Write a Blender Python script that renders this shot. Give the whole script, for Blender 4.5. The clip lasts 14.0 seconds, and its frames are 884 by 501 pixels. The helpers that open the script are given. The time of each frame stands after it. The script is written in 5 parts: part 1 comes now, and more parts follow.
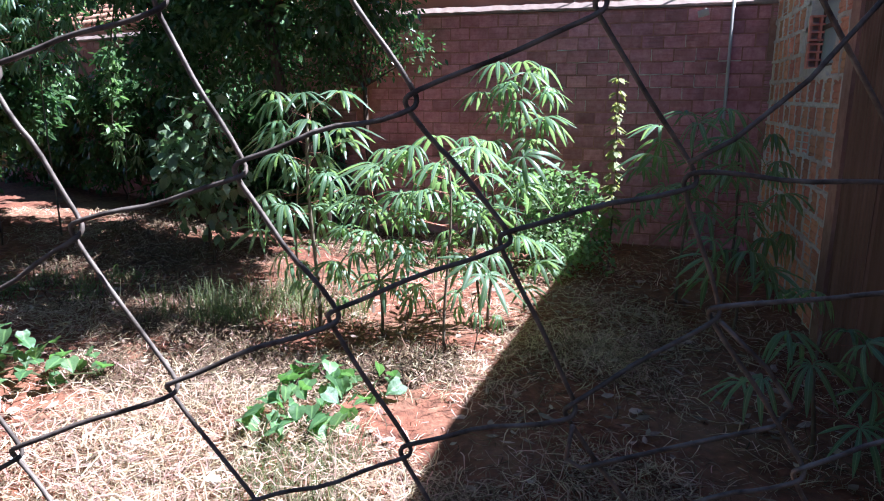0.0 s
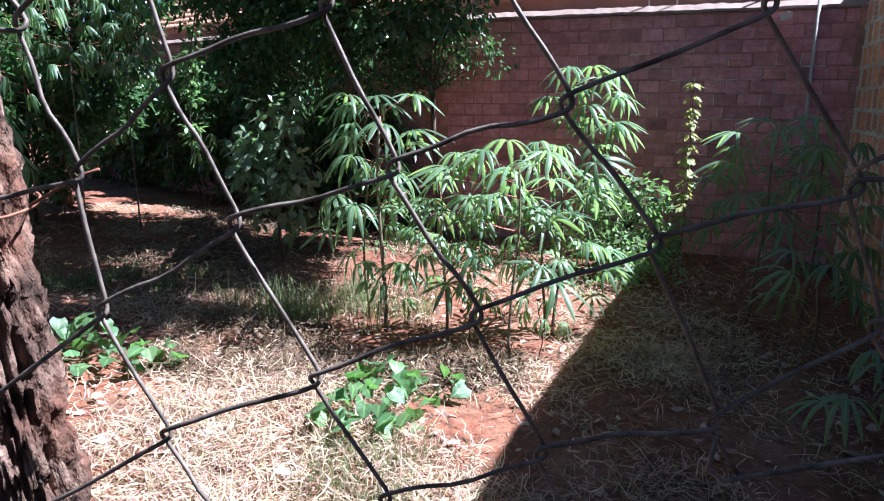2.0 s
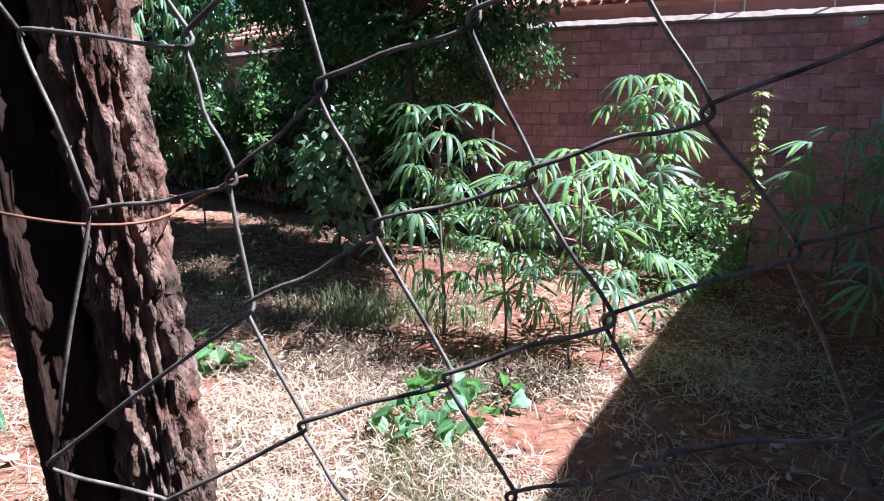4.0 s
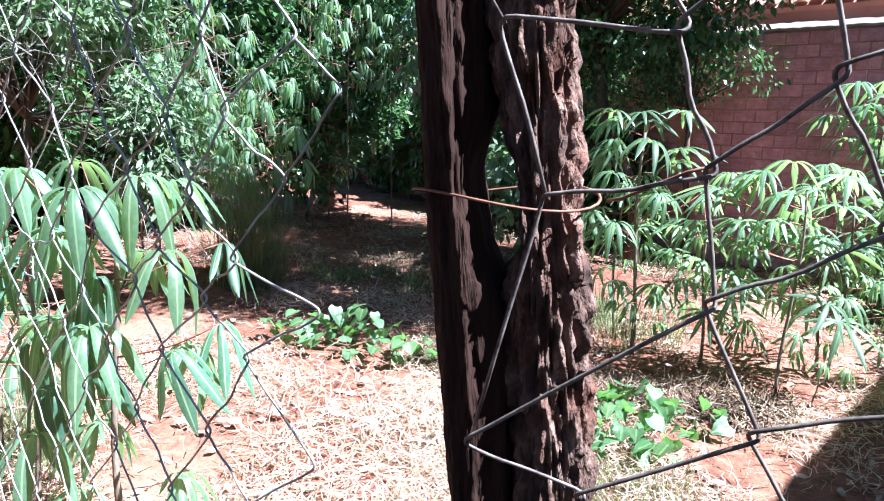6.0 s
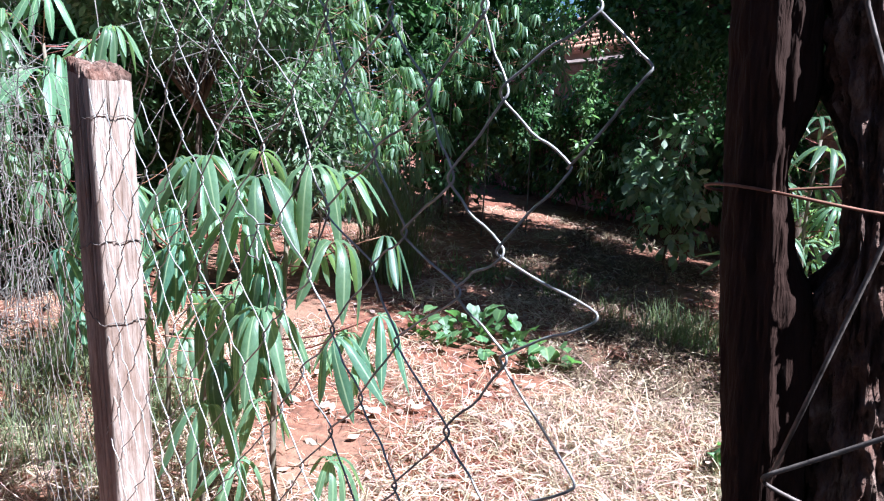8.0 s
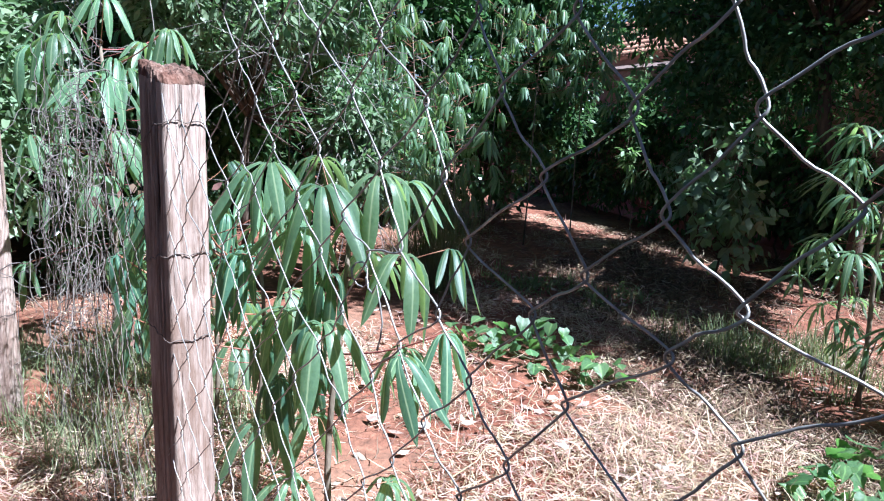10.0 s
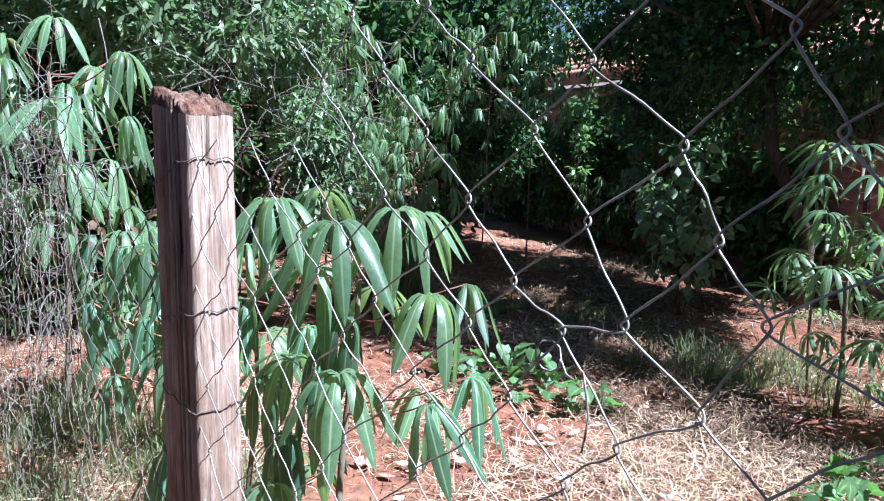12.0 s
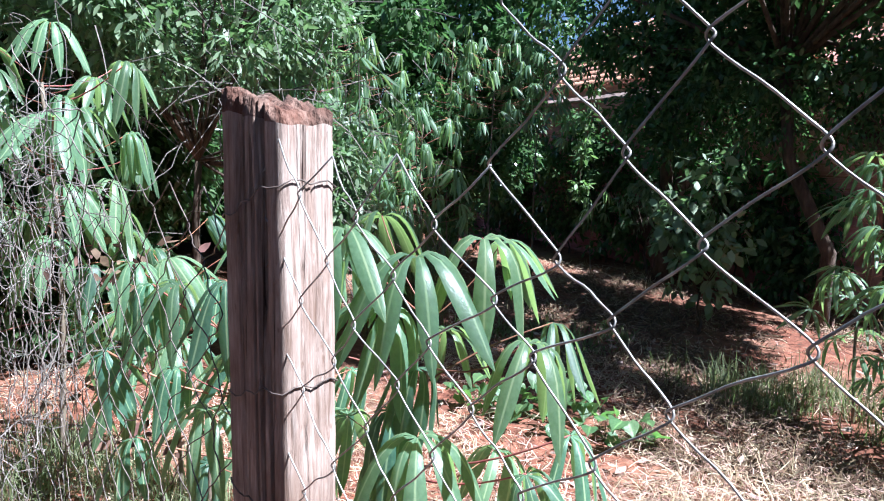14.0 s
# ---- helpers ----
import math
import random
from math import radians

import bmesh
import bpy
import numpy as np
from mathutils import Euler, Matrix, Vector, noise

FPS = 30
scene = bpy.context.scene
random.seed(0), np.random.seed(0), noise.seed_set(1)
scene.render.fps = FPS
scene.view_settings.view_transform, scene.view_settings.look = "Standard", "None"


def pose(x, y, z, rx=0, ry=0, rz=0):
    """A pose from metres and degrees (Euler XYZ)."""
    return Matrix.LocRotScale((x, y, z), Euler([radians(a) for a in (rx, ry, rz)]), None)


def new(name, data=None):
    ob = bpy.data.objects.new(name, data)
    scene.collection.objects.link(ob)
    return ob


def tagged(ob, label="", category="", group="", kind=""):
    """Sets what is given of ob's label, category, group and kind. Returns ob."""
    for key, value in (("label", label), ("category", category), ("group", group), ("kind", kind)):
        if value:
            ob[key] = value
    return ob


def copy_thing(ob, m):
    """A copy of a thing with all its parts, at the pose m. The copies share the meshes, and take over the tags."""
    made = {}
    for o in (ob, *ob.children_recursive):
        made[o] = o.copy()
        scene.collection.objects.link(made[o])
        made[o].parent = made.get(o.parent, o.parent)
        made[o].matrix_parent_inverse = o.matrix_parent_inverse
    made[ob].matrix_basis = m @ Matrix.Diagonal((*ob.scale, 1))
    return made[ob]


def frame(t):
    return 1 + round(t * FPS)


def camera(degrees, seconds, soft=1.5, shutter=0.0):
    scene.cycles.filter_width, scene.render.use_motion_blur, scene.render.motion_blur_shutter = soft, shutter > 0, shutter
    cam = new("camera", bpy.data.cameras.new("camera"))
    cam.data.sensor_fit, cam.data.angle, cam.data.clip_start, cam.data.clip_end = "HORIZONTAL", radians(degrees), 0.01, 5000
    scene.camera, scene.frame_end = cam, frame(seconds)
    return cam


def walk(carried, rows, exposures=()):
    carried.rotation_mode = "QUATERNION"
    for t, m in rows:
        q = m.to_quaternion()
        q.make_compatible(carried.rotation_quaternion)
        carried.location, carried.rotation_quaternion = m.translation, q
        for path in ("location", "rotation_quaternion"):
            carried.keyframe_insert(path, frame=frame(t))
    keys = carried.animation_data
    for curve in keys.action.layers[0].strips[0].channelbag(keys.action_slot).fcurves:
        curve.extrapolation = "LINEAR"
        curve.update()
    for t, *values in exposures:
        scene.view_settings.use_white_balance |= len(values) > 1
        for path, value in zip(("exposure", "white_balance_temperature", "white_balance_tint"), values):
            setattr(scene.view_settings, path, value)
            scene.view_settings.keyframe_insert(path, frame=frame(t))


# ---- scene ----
cam = camera(66.8, 14.0, soft=1.1)
METRES, EYE, TILT, LEAN, TURN = 1.2, 1.5, -13.0, 0.0, 0.0
ROWS = [
    (0.0, 0.0, 0.0, 0.0, 0.0, 0.0, 0.0),
    (0.5, -0.0159, -0.0018, -0.0015, 2.44, 0.33, -0.43),
    (1.0, -0.0313, -0.0034, -0.0008, 4.47, 0.51, -0.74),
    (1.5, -0.0383, -0.0037, -0.0014, 5.22, 0.51, -1.17),
    (2.0, -0.0393, -0.0024, -0.0021, 5.05, 0.26, -1.64),
    (4.5, -0.1076, -0.0255, -0.0074, 11.86, 1.21, -3.15),
    (5.0, -0.1497, -0.0315, -0.0114, 14.7, 1.48, -4.14),
    (5.5, -0.1928, -0.0394, -0.0192, 18.31, 1.16, -5.19),
    (6.0, -0.2248, -0.0503, -0.0246, 23.29, 0.33, -6.41),
    (6.5, -0.2502, -0.0596, -0.0279, 26.74, 0.13, -7.3),
    (7.0, -0.27, -0.0645, -0.034, 29.32, -0.98, -7.57),
    (7.5, -0.2898, -0.0558, -0.0356, 32.21, -1.37, -8.97),
    (8.0, -0.319, -0.0579, -0.0396, 34.0, -1.03, -9.69),
    (8.5, -0.3536, -0.0539, -0.0379, 35.54, -0.93, -10.38),
    (9.0, -0.3839, -0.0496, -0.0376, 37.01, -1.2, -10.78),
    (11.5, -0.5793, -0.0326, -0.027, 34.69, 0.1, -10.57),
    (12.0, -0.6572, -0.054, -0.0303, 31.51, 1.5, -8.86),
    (12.5, -0.7239, -0.07, -0.0436, 30.53, 1.21, -8.57),
    (13.0, -0.7828, -0.0467, -0.04, 30.65, 0.83, -8.77),
    (13.5, -0.8695, 0.0037, -0.0299, 29.97, 2.58, -8.7),
    (14.0, -0.9475, 0.0373, -0.0153, 29.99, 2.97, -8.08),
]
walk(cam, [(t, pose(0, 0, EYE, TILT, LEAN, TURN) @ pose(METRES * x, METRES * y, METRES * z, 90 + pitch, roll, yaw)) for t, x, y, z, yaw, pitch, roll in ROWS],
     exposures=[(0.0, 2.14, 5270, 12), (2.0, 2.09, 5270, 11), (4.5, 2.16, 5140, 9), (5.5, 2.52, 5140, 9), (6.0, 2.65, 5140, 9), (6.5, 2.58, 5140, 9), (7.2, 2.27, 5170, 10), (8.0, 2.0, 5150, 9), (9.0, 1.87, 5120, 9), (11.5, 1.84, 5120, 9), (14.0, 1.96, 5280, 10)])

# ---- daylight ----
SUN_AZ = radians(80)      # from +y towards +x
SUN_EL = radians(55)
world = bpy.data.worlds.new("sky")
scene.world = world
world.use_nodes = True
wn = world.node_tree.nodes
sky = wn.new("ShaderNodeTexSky")
sky.sky_type = "NISHITA"
sky.sun_disc = False
sky.sun_elevation, sky.sun_rotation = SUN_EL, SUN_AZ
sky.altitude, sky.air_density, sky.dust_density = 700, 0.9, 0.9
sky.ozone_density = 2.0
wn["Background"].inputs["Strength"].default_value = 0.031
world.node_tree.links.new(sky.outputs[0], wn["Background"].inputs["Color"])
lamp = bpy.data.lights.new("sun", "SUN")
lamp.energy, lamp.angle, lamp.color = 5.0, radians(0.55), (1.0, 0.97, 0.92)
sun = new("sun", lamp)
sun_dir = Vector((math.sin(SUN_AZ) * math.cos(SUN_EL), math.cos(SUN_AZ) * math.cos(SUN_EL), math.sin(SUN_EL)))
sun.matrix_world = Matrix.Translation((6, 2, 9)) @ sun_dir.to_track_quat("Z", "Y").to_matrix().to_4x4()


# ---- materials ----
def links(m):
    return m.node_tree.nodes, m.node_tree.links


def ramp_node(nodes, stops):
    r = nodes.new("ShaderNodeValToRGB")
    els = r.color_ramp.elements
    els[0].position, els[0].color = stops[0][0], (*stops[0][1], 1)
    els[1].position, els[1].color = stops[-1][0], (*stops[-1][1], 1)
    for p, c in stops[1:-1]:
        e = els.new(p)
        e.color = (*c, 1)
    return r


def mat(name, stops, scale=8.0, rough=0.85, bump=0.3, stretch=(1, 1, 1), dirt=None, dirt_scale=1.5, dirt_amount=0.6,
        metal=0.0, vary=0.0, island=False, through_light=None, fine=6.0, spec=0.3, rib=None, bump_dist=0.01, thin=0.42):
    """Noise-driven surface: a grain ramp, large stains, random tone per object or per island, relief; leaves let light through."""
    m = bpy.data.materials.new(name)
    m.use_nodes = True
    n, l = links(m)
    p = n["Principled BSDF"]
    tc = n.new("ShaderNodeTexCoord")
    mp = n.new("ShaderNodeMapping")
    mp.inputs["Scale"].default_value = stretch
    l.new(tc.outputs["Object"], mp.inputs["Vector"])
    if vary:
        info = n.new("ShaderNodeObjectInfo")
        rnd = info.outputs["Random"]
        sh = n.new("ShaderNodeVectorMath")
        sh.operation = "SCALE"
        comb = n.new("ShaderNodeCombineXYZ")
        for k in range(3):
            l.new(rnd, comb.inputs[k])
        l.new(comb.outputs[0], sh.inputs[0])
        sh.inputs["Scale"].default_value = 37.0
        l.new(sh.outputs[0], mp.inputs["Location"])
    no = n.new("ShaderNodeTexNoise")
    no.inputs["Scale"].default_value, no.inputs["Detail"].default_value = scale, fine
    no.inputs["Roughness"].default_value = 0.65
    l.new(mp.outputs[0], no.inputs["Vector"])
    rp = ramp_node(n, stops)
    l.new(no.outputs["Fac"], rp.inputs[0])
    col = rp.outputs[0]
    if dirt:
        nd = n.new("ShaderNodeTexNoise")
        nd.inputs["Scale"].default_value, nd.inputs["Detail"].default_value = dirt_scale, 5
        l.new(tc.outputs["Object"] if not vary else mp.outputs[0], nd.inputs["Vector"])
        mr = n.new("ShaderNodeMapRange")
        mr.inputs["From Min"].default_value, mr.inputs["From Max"].default_value = 0.45, 0.68
        mr.inputs["To Max"].default_value = dirt_amount
        l.new(nd.outputs["Fac"], mr.inputs["Value"])
        mx = n.new("ShaderNodeMix")
        mx.data_type = "RGBA"
        l.new(mr.outputs[0], mx.inputs["Factor"])
        l.new(col, mx.inputs["A"])
        mx.inputs["B"].default_value = (*dirt, 1)
        col = mx.outputs["Result"]
    if rib:
        uv = n.new("ShaderNodeUVMap")
        sx = n.new("ShaderNodeSeparateXYZ")
        l.new(uv.outputs[0], sx.inputs[0])
        sub = n.new("ShaderNodeMath")
        sub.operation = "SUBTRACT"
        l.new(sx.outputs[0], sub.inputs[0])
        sub.inputs[1].default_value = 0.5
        ab = n.new("ShaderNodeMath")
        ab.operation = "ABSOLUTE"
        l.new(sub.outputs[0], ab.inputs[0])
        mr2 = n.new("ShaderNodeMapRange")
        mr2.inputs["From Min"].default_value, mr2.inputs["From Max"].default_value = 0.03, 0.075
        mr2.inputs["To Min"].default_value, mr2.inputs["To Max"].default_value = 0.85, 0.0
        l.new(ab.outputs[0], mr2.inputs["Value"])
        vein = n.new("ShaderNodeMath")
        vein.operation = "MULTIPLY_ADD"
        l.new(ab.outputs[0], vein.inputs[0])
        vein.inputs[1].default_value = -0.45
        l.new(sx.outputs[1], vein.inputs[2])
        wave = n.new("ShaderNodeMath")
        wave.operation = "SINE"
        many = n.new("ShaderNodeMath")
        many.operation = "MULTIPLY"
        many.inputs[1].default_value = 95.0
        l.new(vein.outputs[0], many.inputs[0])
        l.new(many.outputs[0], wave.inputs[0])
        mx2 = n.new("ShaderNodeMix")
        mx2.data_type = "RGBA"
        l.new(mr2.outputs[0], mx2.inputs["Factor"])
        l.new(col, mx2.inputs["A"])
        mx2.inputs["B"].default_value = (*rib, 1)
        col = mx2.outputs["Result"]
    if vary or island:
        hs = n.new("ShaderNodeHueSaturation")
        if island:
            geo = n.new("ShaderNodeNewGeometry")
            src = geo.outputs["Random Per Island"]
        else:
            src = rnd
        amount = vary or 0.35
        a = n.new("ShaderNodeMapRange")
        a.inputs["To Min"].default_value, a.inputs["To Max"].default_value = 1 - amount, 1 + amount
        l.new(src, a.inputs["Value"])
        l.new(a.outputs[0], hs.inputs["Value"])
        b = n.new("ShaderNodeMapRange")
        b.inputs["To Min"].default_value, b.inputs["To Max"].default_value = 0.5 + 0.05 * amount, 0.5 - 0.07 * amount
        fr = n.new("ShaderNodeMath")
        fr.operation = "FRACT"
        mul = n.new("ShaderNodeMath")
        mul.operation = "MULTIPLY"
        mul.inputs[1].default_value = 7.3
        l.new(src, mul.inputs[0])
        l.new(mul.outputs[0], fr.inputs[0])
        l.new(fr.outputs[0], b.inputs["Value"])
        l.new(b.outputs[0], hs.inputs["Hue"])
        l.new(col, hs.inputs["Color"])
        col = hs.outputs[0]
    l.new(col, p.inputs["Base Color"])
    p.inputs["Roughness"].default_value = rough
    p.inputs["Metallic"].default_value = metal
    p.inputs["Specular IOR Level"].default_value = spec
    if bump:
        nb = n.new("ShaderNodeTexNoise")
        nb.inputs["Scale"].default_value, nb.inputs["Detail"].default_value = scale * 2.3, 7
        l.new(mp.outputs[0], nb.inputs["Vector"])
        bp = n.new("ShaderNodeBump")
        bp.inputs["Strength"].default_value, bp.inputs["Distance"].default_value = bump, bump_dist
        if rib:
            hsum = n.new("ShaderNodeMath")
            hsum.operation = "MULTIPLY_ADD"
            l.new(wave.outputs[0], hsum.inputs[0])
            hsum.inputs[1].default_value = 0.05
            l.new(nb.outputs["Fac"], hsum.inputs[2])
            l.new(hsum.outputs[0], bp.inputs["Height"])
        else:
            l.new(nb.outputs["Fac"], bp.inputs["Height"])
        l.new(bp.outputs[0], p.inputs["Normal"])
    if through_light:
        tr = n.new("ShaderNodeBsdfTranslucent")
        mt = n.new("ShaderNodeMix")
        mt.data_type = "RGBA"
        mt.inputs["Factor"].default_value = 0.5
        l.new(col, mt.inputs["A"])
        mt.inputs["B"].default_value = (*through_light, 1)
        l.new(mt.outputs["Result"], tr.inputs["Color"])
        ms = n.new("ShaderNodeMixShader")
        ms.inputs[0].default_value = thin
        l.new(p.outputs[0], ms.inputs[1])
        l.new(tr.outputs[0], ms.inputs[2])
        l.new(ms.outputs[0], n["Material Output"].inputs["Surface"])
    return m


SOIL = mat("red_soil", [(0.3, (0.062, 0.021, 0.013)), (0.55, (0.190, 0.070, 0.041)), (0.75, (0.36, 0.150, 0.092))], 14, 0.95, 0.8,
           dirt=(0.36, 0.23, 0.15), dirt_scale=1.1, dirt_amount=0.4, bump_dist=0.02)
STRAW = mat("dry_straw", [(0.3, (0.31, 0.212, 0.142)), (0.7, (0.67, 0.535, 0.405))], 5, 0.75, 0, island=True, vary=0.85, spec=0.25,
            through_light=(0.7, 0.55, 0.3))
DEAD_LEAF = mat("dead_leaf", [(0.3, (0.22, 0.14, 0.10)), (0.7, (0.50, 0.39, 0.31))], 20, 0.8, 0.2, island=True, vary=0.5)
WITHERED = mat("withered_leaf", [(0.3, (0.08, 0.045, 0.032)), (0.7, (0.20, 0.125, 0.085))], 20, 0.85, 0.2, island=True, vary=0.5)
# tone of rotting grass, used as well for shade painted between straws
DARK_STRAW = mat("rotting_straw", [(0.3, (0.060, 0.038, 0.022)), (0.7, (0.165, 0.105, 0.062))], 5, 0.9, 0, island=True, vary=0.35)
CASSAVA = mat("cassava_leaf", [(0.3, (0.074, 0.145, 0.084)), (0.7, (0.150, 0.248, 0.140))], 9, 0.40, 0.10, vary=0.4, spec=0.6, thin=0.47,
              through_light=(0.48, 0.70, 0.16), rib=(0.33, 0.42, 0.24), stretch=(3, 3, 3))
# darker copy of the cassava leaf: shade among low leaves put into the colour
SHADED_CASSAVA = mat("shaded_cassava_leaf", [(0.3, (0.040, 0.100, 0.066)), (0.7, (0.092, 0.182, 0.118))], 9, 0.46, 0.10, vary=0.4, spec=0.5, thin=0.36,
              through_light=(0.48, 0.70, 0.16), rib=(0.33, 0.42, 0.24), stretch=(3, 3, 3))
CASSAVA_STEM = mat("cassava_stem", [(0.3, (0.09, 0.068, 0.048)), (0.7, (0.24, 0.19, 0.14))], 30, 0.8, 0.4, stretch=(1, 1, 0.4))
PETIOLE = mat("petiole", [(0.3, (0.20, 0.055, 0.045)), (0.7, (0.34, 0.16, 0.10))], 6, 0.5, 0, vary=0.4)
CROWN_DARK = mat("tree_leaf_dark", [(0.3, (0.055, 0.105, 0.046)), (0.7, (0.125, 0.205, 0.088))], 3, 0.26, 0, island=True, vary=0.45, spec=0.5,
                 through_light=(0.08, 0.22, 0.03))
CROWN_MID = mat("shrub_leaf", [(0.3, (0.135, 0.195, 0.11)), (0.7, (0.275, 0.345, 0.21))], 3, 0.40, 0, island=True, vary=0.4, spec=0.45,
                through_light=(0.14, 0.34, 0.05))
CROWN_LIGHT = mat("weed_leaf", [(0.3, (0.13, 0.20, 0.09)), (0.7, (0.25, 0.33, 0.17))], 3, 0.42, 0, island=True, vary=0.4, spec=0.4,
                  through_light=(0.25, 0.5, 0.08))
YELLOWISH = mat("mallow_leaf", [(0.3, (0.22, 0.25, 0.09)), (0.7, (0.36, 0.38, 0.18))], 3, 0.55, 0, island=True, vary=0.35,
                through_light=(0.5, 0.5, 0.1))
VINE_LEAF = mat("vine_leaf", [(0.3, (0.065, 0.135, 0.06)), (0.7, (0.135, 0.225, 0.10))], 12, 0.36, 0.2, vary=0.3, spec=0.45,
                through_light=(0.25, 0.55, 0.08), rib=(0.22, 0.38, 0.14))
GRASS = mat("green_grass", [(0.3, (0.07, 0.085, 0.045)), (0.7, (0.24, 0.225, 0.13))], 3, 0.6, 0, island=True, vary=0.45, through_light=(0.3, 0.5, 0.1))
# brighter copy of the green grass, with sunlight put into its colour
LIT_GRASS = mat("sunlit_grass", [(0.3, (0.14, 0.17, 0.08)), (0.7, (0.30, 0.32, 0.19))], 3, 0.6, 0, island=True, vary=0.4, through_light=(0.4, 0.5, 0.15))
BARK = mat("dark_bark", [(0.3, (0.03, 0.02, 0.015)), (0.7, (0.13, 0.09, 0.065))], 14, 0.95, 0.9, stretch=(1, 1, 0.3), bump_dist=0.02)
# charred wood, made blacker still to carry the shade of the unlit half
CHARRED_SHADED = mat("blackened_shaded_wood", [(0.3, (0.016, 0.008, 0.006)), (0.7, (0.045, 0.024, 0.018))], 26, 0.95, 1.0, spec=0.08, stretch=(1, 1, 0.16), bump_dist=0.015)
OLD_WOOD = mat("rotten_wood", [(0.32, (0.032, 0.020, 0.015)), (0.5, (0.115, 0.064, 0.047)), (0.76, (0.37, 0.26, 0.205))], 42, 0.95, 1.0, stretch=(1, 1, 0.55),
               dirt=(0.17, 0.06, 0.035), dirt_scale=12, dirt_amount=0.55, bump_dist=0.015)
WIRE = mat("weathered_wire", [(0.35, (0.19, 0.17, 0.155)), (0.65, (0.46, 0.435, 0.41))], 40, 0.45, 0.3, metal=0.4, bump_dist=0.001, spec=0.5)
# rust tone, darkened further to carry the shade over the east net
DARK_WIRE = mat("rusted_shaded_wire", [(0.35, (0.055, 0.041, 0.035)), (0.65, (0.23, 0.185, 0.16))], 60, 0.6, 0.6, metal=0.3, bump_dist=0.001)
RUST = mat("rusty_wire", [(0.3, (0.12, 0.045, 0.028)), (0.7, (0.26, 0.12, 0.075))], 60, 0.75, 0.4, metal=0.2, bump_dist=0.001)
TWIG = mat("dry_vine", [(0.3, (0.085, 0.073, 0.064)), (0.7, (0.25, 0.22, 0.195))], 20, 0.85, 0, island=True, vary=0.35)
NEW_BRICK = mat("orange_hollow_brick", [(0.3, (0.60, 0.235, 0.145)), (0.7, (0.80, 0.40, 0.26))], 18, 0.9, 0.5, vary=0.22, dirt=(0.40, 0.17, 0.11), dirt_scale=2.5)
BRICK = mat("hollow_brick", [(0.3, (0.47, 0.185, 0.200)), (0.7, (0.68, 0.34, 0.36))], 18, 0.9, 0.5, vary=0.16, dirt=(0.20, 0.085, 0.075), dirt_scale=2.5)
MORTAR = mat("mortar", [(0.3, (0.56, 0.49, 0.44)), (0.7, (0.80, 0.73, 0.67))], 22, 0.95, 0.7, dirt=(0.42, 0.22, 0.16), dirt_scale=1.5)
OLD_MORTAR = mat("stained_mortar", [(0.3, (0.34, 0.14, 0.115)), (0.7, (0.54, 0.27, 0.22))], 16, 0.95, 0.6, dirt=(0.14, 0.07, 0.06), dirt_scale=1.6)
CONCRETE = mat("red_stained_concrete", [(0.3, (0.30, 0.145, 0.11)), (0.7, (0.48, 0.27, 0.21))], 12, 0.95, 0.4, dirt=(0.12, 0.07, 0.06), dirt_scale=1.2)
DARK_PLASTER = mat("dark_grey_plaster", [(0.3, (0.055, 0.052, 0.05)), (0.7, (0.10, 0.095, 0.09))], 12, 0.95, 0.4, dirt=(0.04, 0.036, 0.033), dirt_scale=1.2)
WHITE_PAINT = mat("white_paint", [(0.3, (0.58, 0.51, 0.47)), (0.7, (0.76, 0.70, 0.66))], 9, 0.7, 0.2, dirt=(0.42, 0.30, 0.26), dirt_scale=2)
TILE = mat("clay_roof_tile", [(0.3, (0.52, 0.23, 0.15)), (0.7, (0.69, 0.38, 0.28))], 10, 0.85, 0.3, vary=0.2, dirt=(0.30, 0.14, 0.10), dirt_scale=3)
COPING = mat("pinkish_mortar", [(0.3, (0.22, 0.155, 0.135)), (0.7, (0.36, 0.265, 0.235))], 9, 0.9, 0.4, dirt=(0.36, 0.24, 0.2), dirt_scale=2)
EAVE = mat("red_eave_paint", [(0.3, (0.58, 0.25, 0.19)), (0.7, (0.72, 0.36, 0.29))], 6, 0.8, 0.2, dirt=(0.25, 0.1, 0.07))
SHEET = mat("brown_sheet_metal", [(0.3, (0.10, 0.050, 0.038)), (0.7, (0.24, 0.135, 0.105))], 8, 0.7, 0.3, stretch=(1, 1, 0.1), metal=0.3)
PIPE = mat("grey_pipe", [(0.3, (0.36, 0.33, 0.31)), (0.7, (0.5, 0.47, 0.45))], 8, 0.6, 0.1)
GLASS_GREY = mat("window_sheet", [(0.3, (0.30, 0.33, 0.36)), (0.7, (0.42, 0.45, 0.48))], 4, 0.4, 0.1)
LITTER = mat("pale_litter", [(0.3, (0.62, 0.58, 0.54)), (0.7, (0.80, 0.78, 0.75))], 12, 0.7, 0.2)


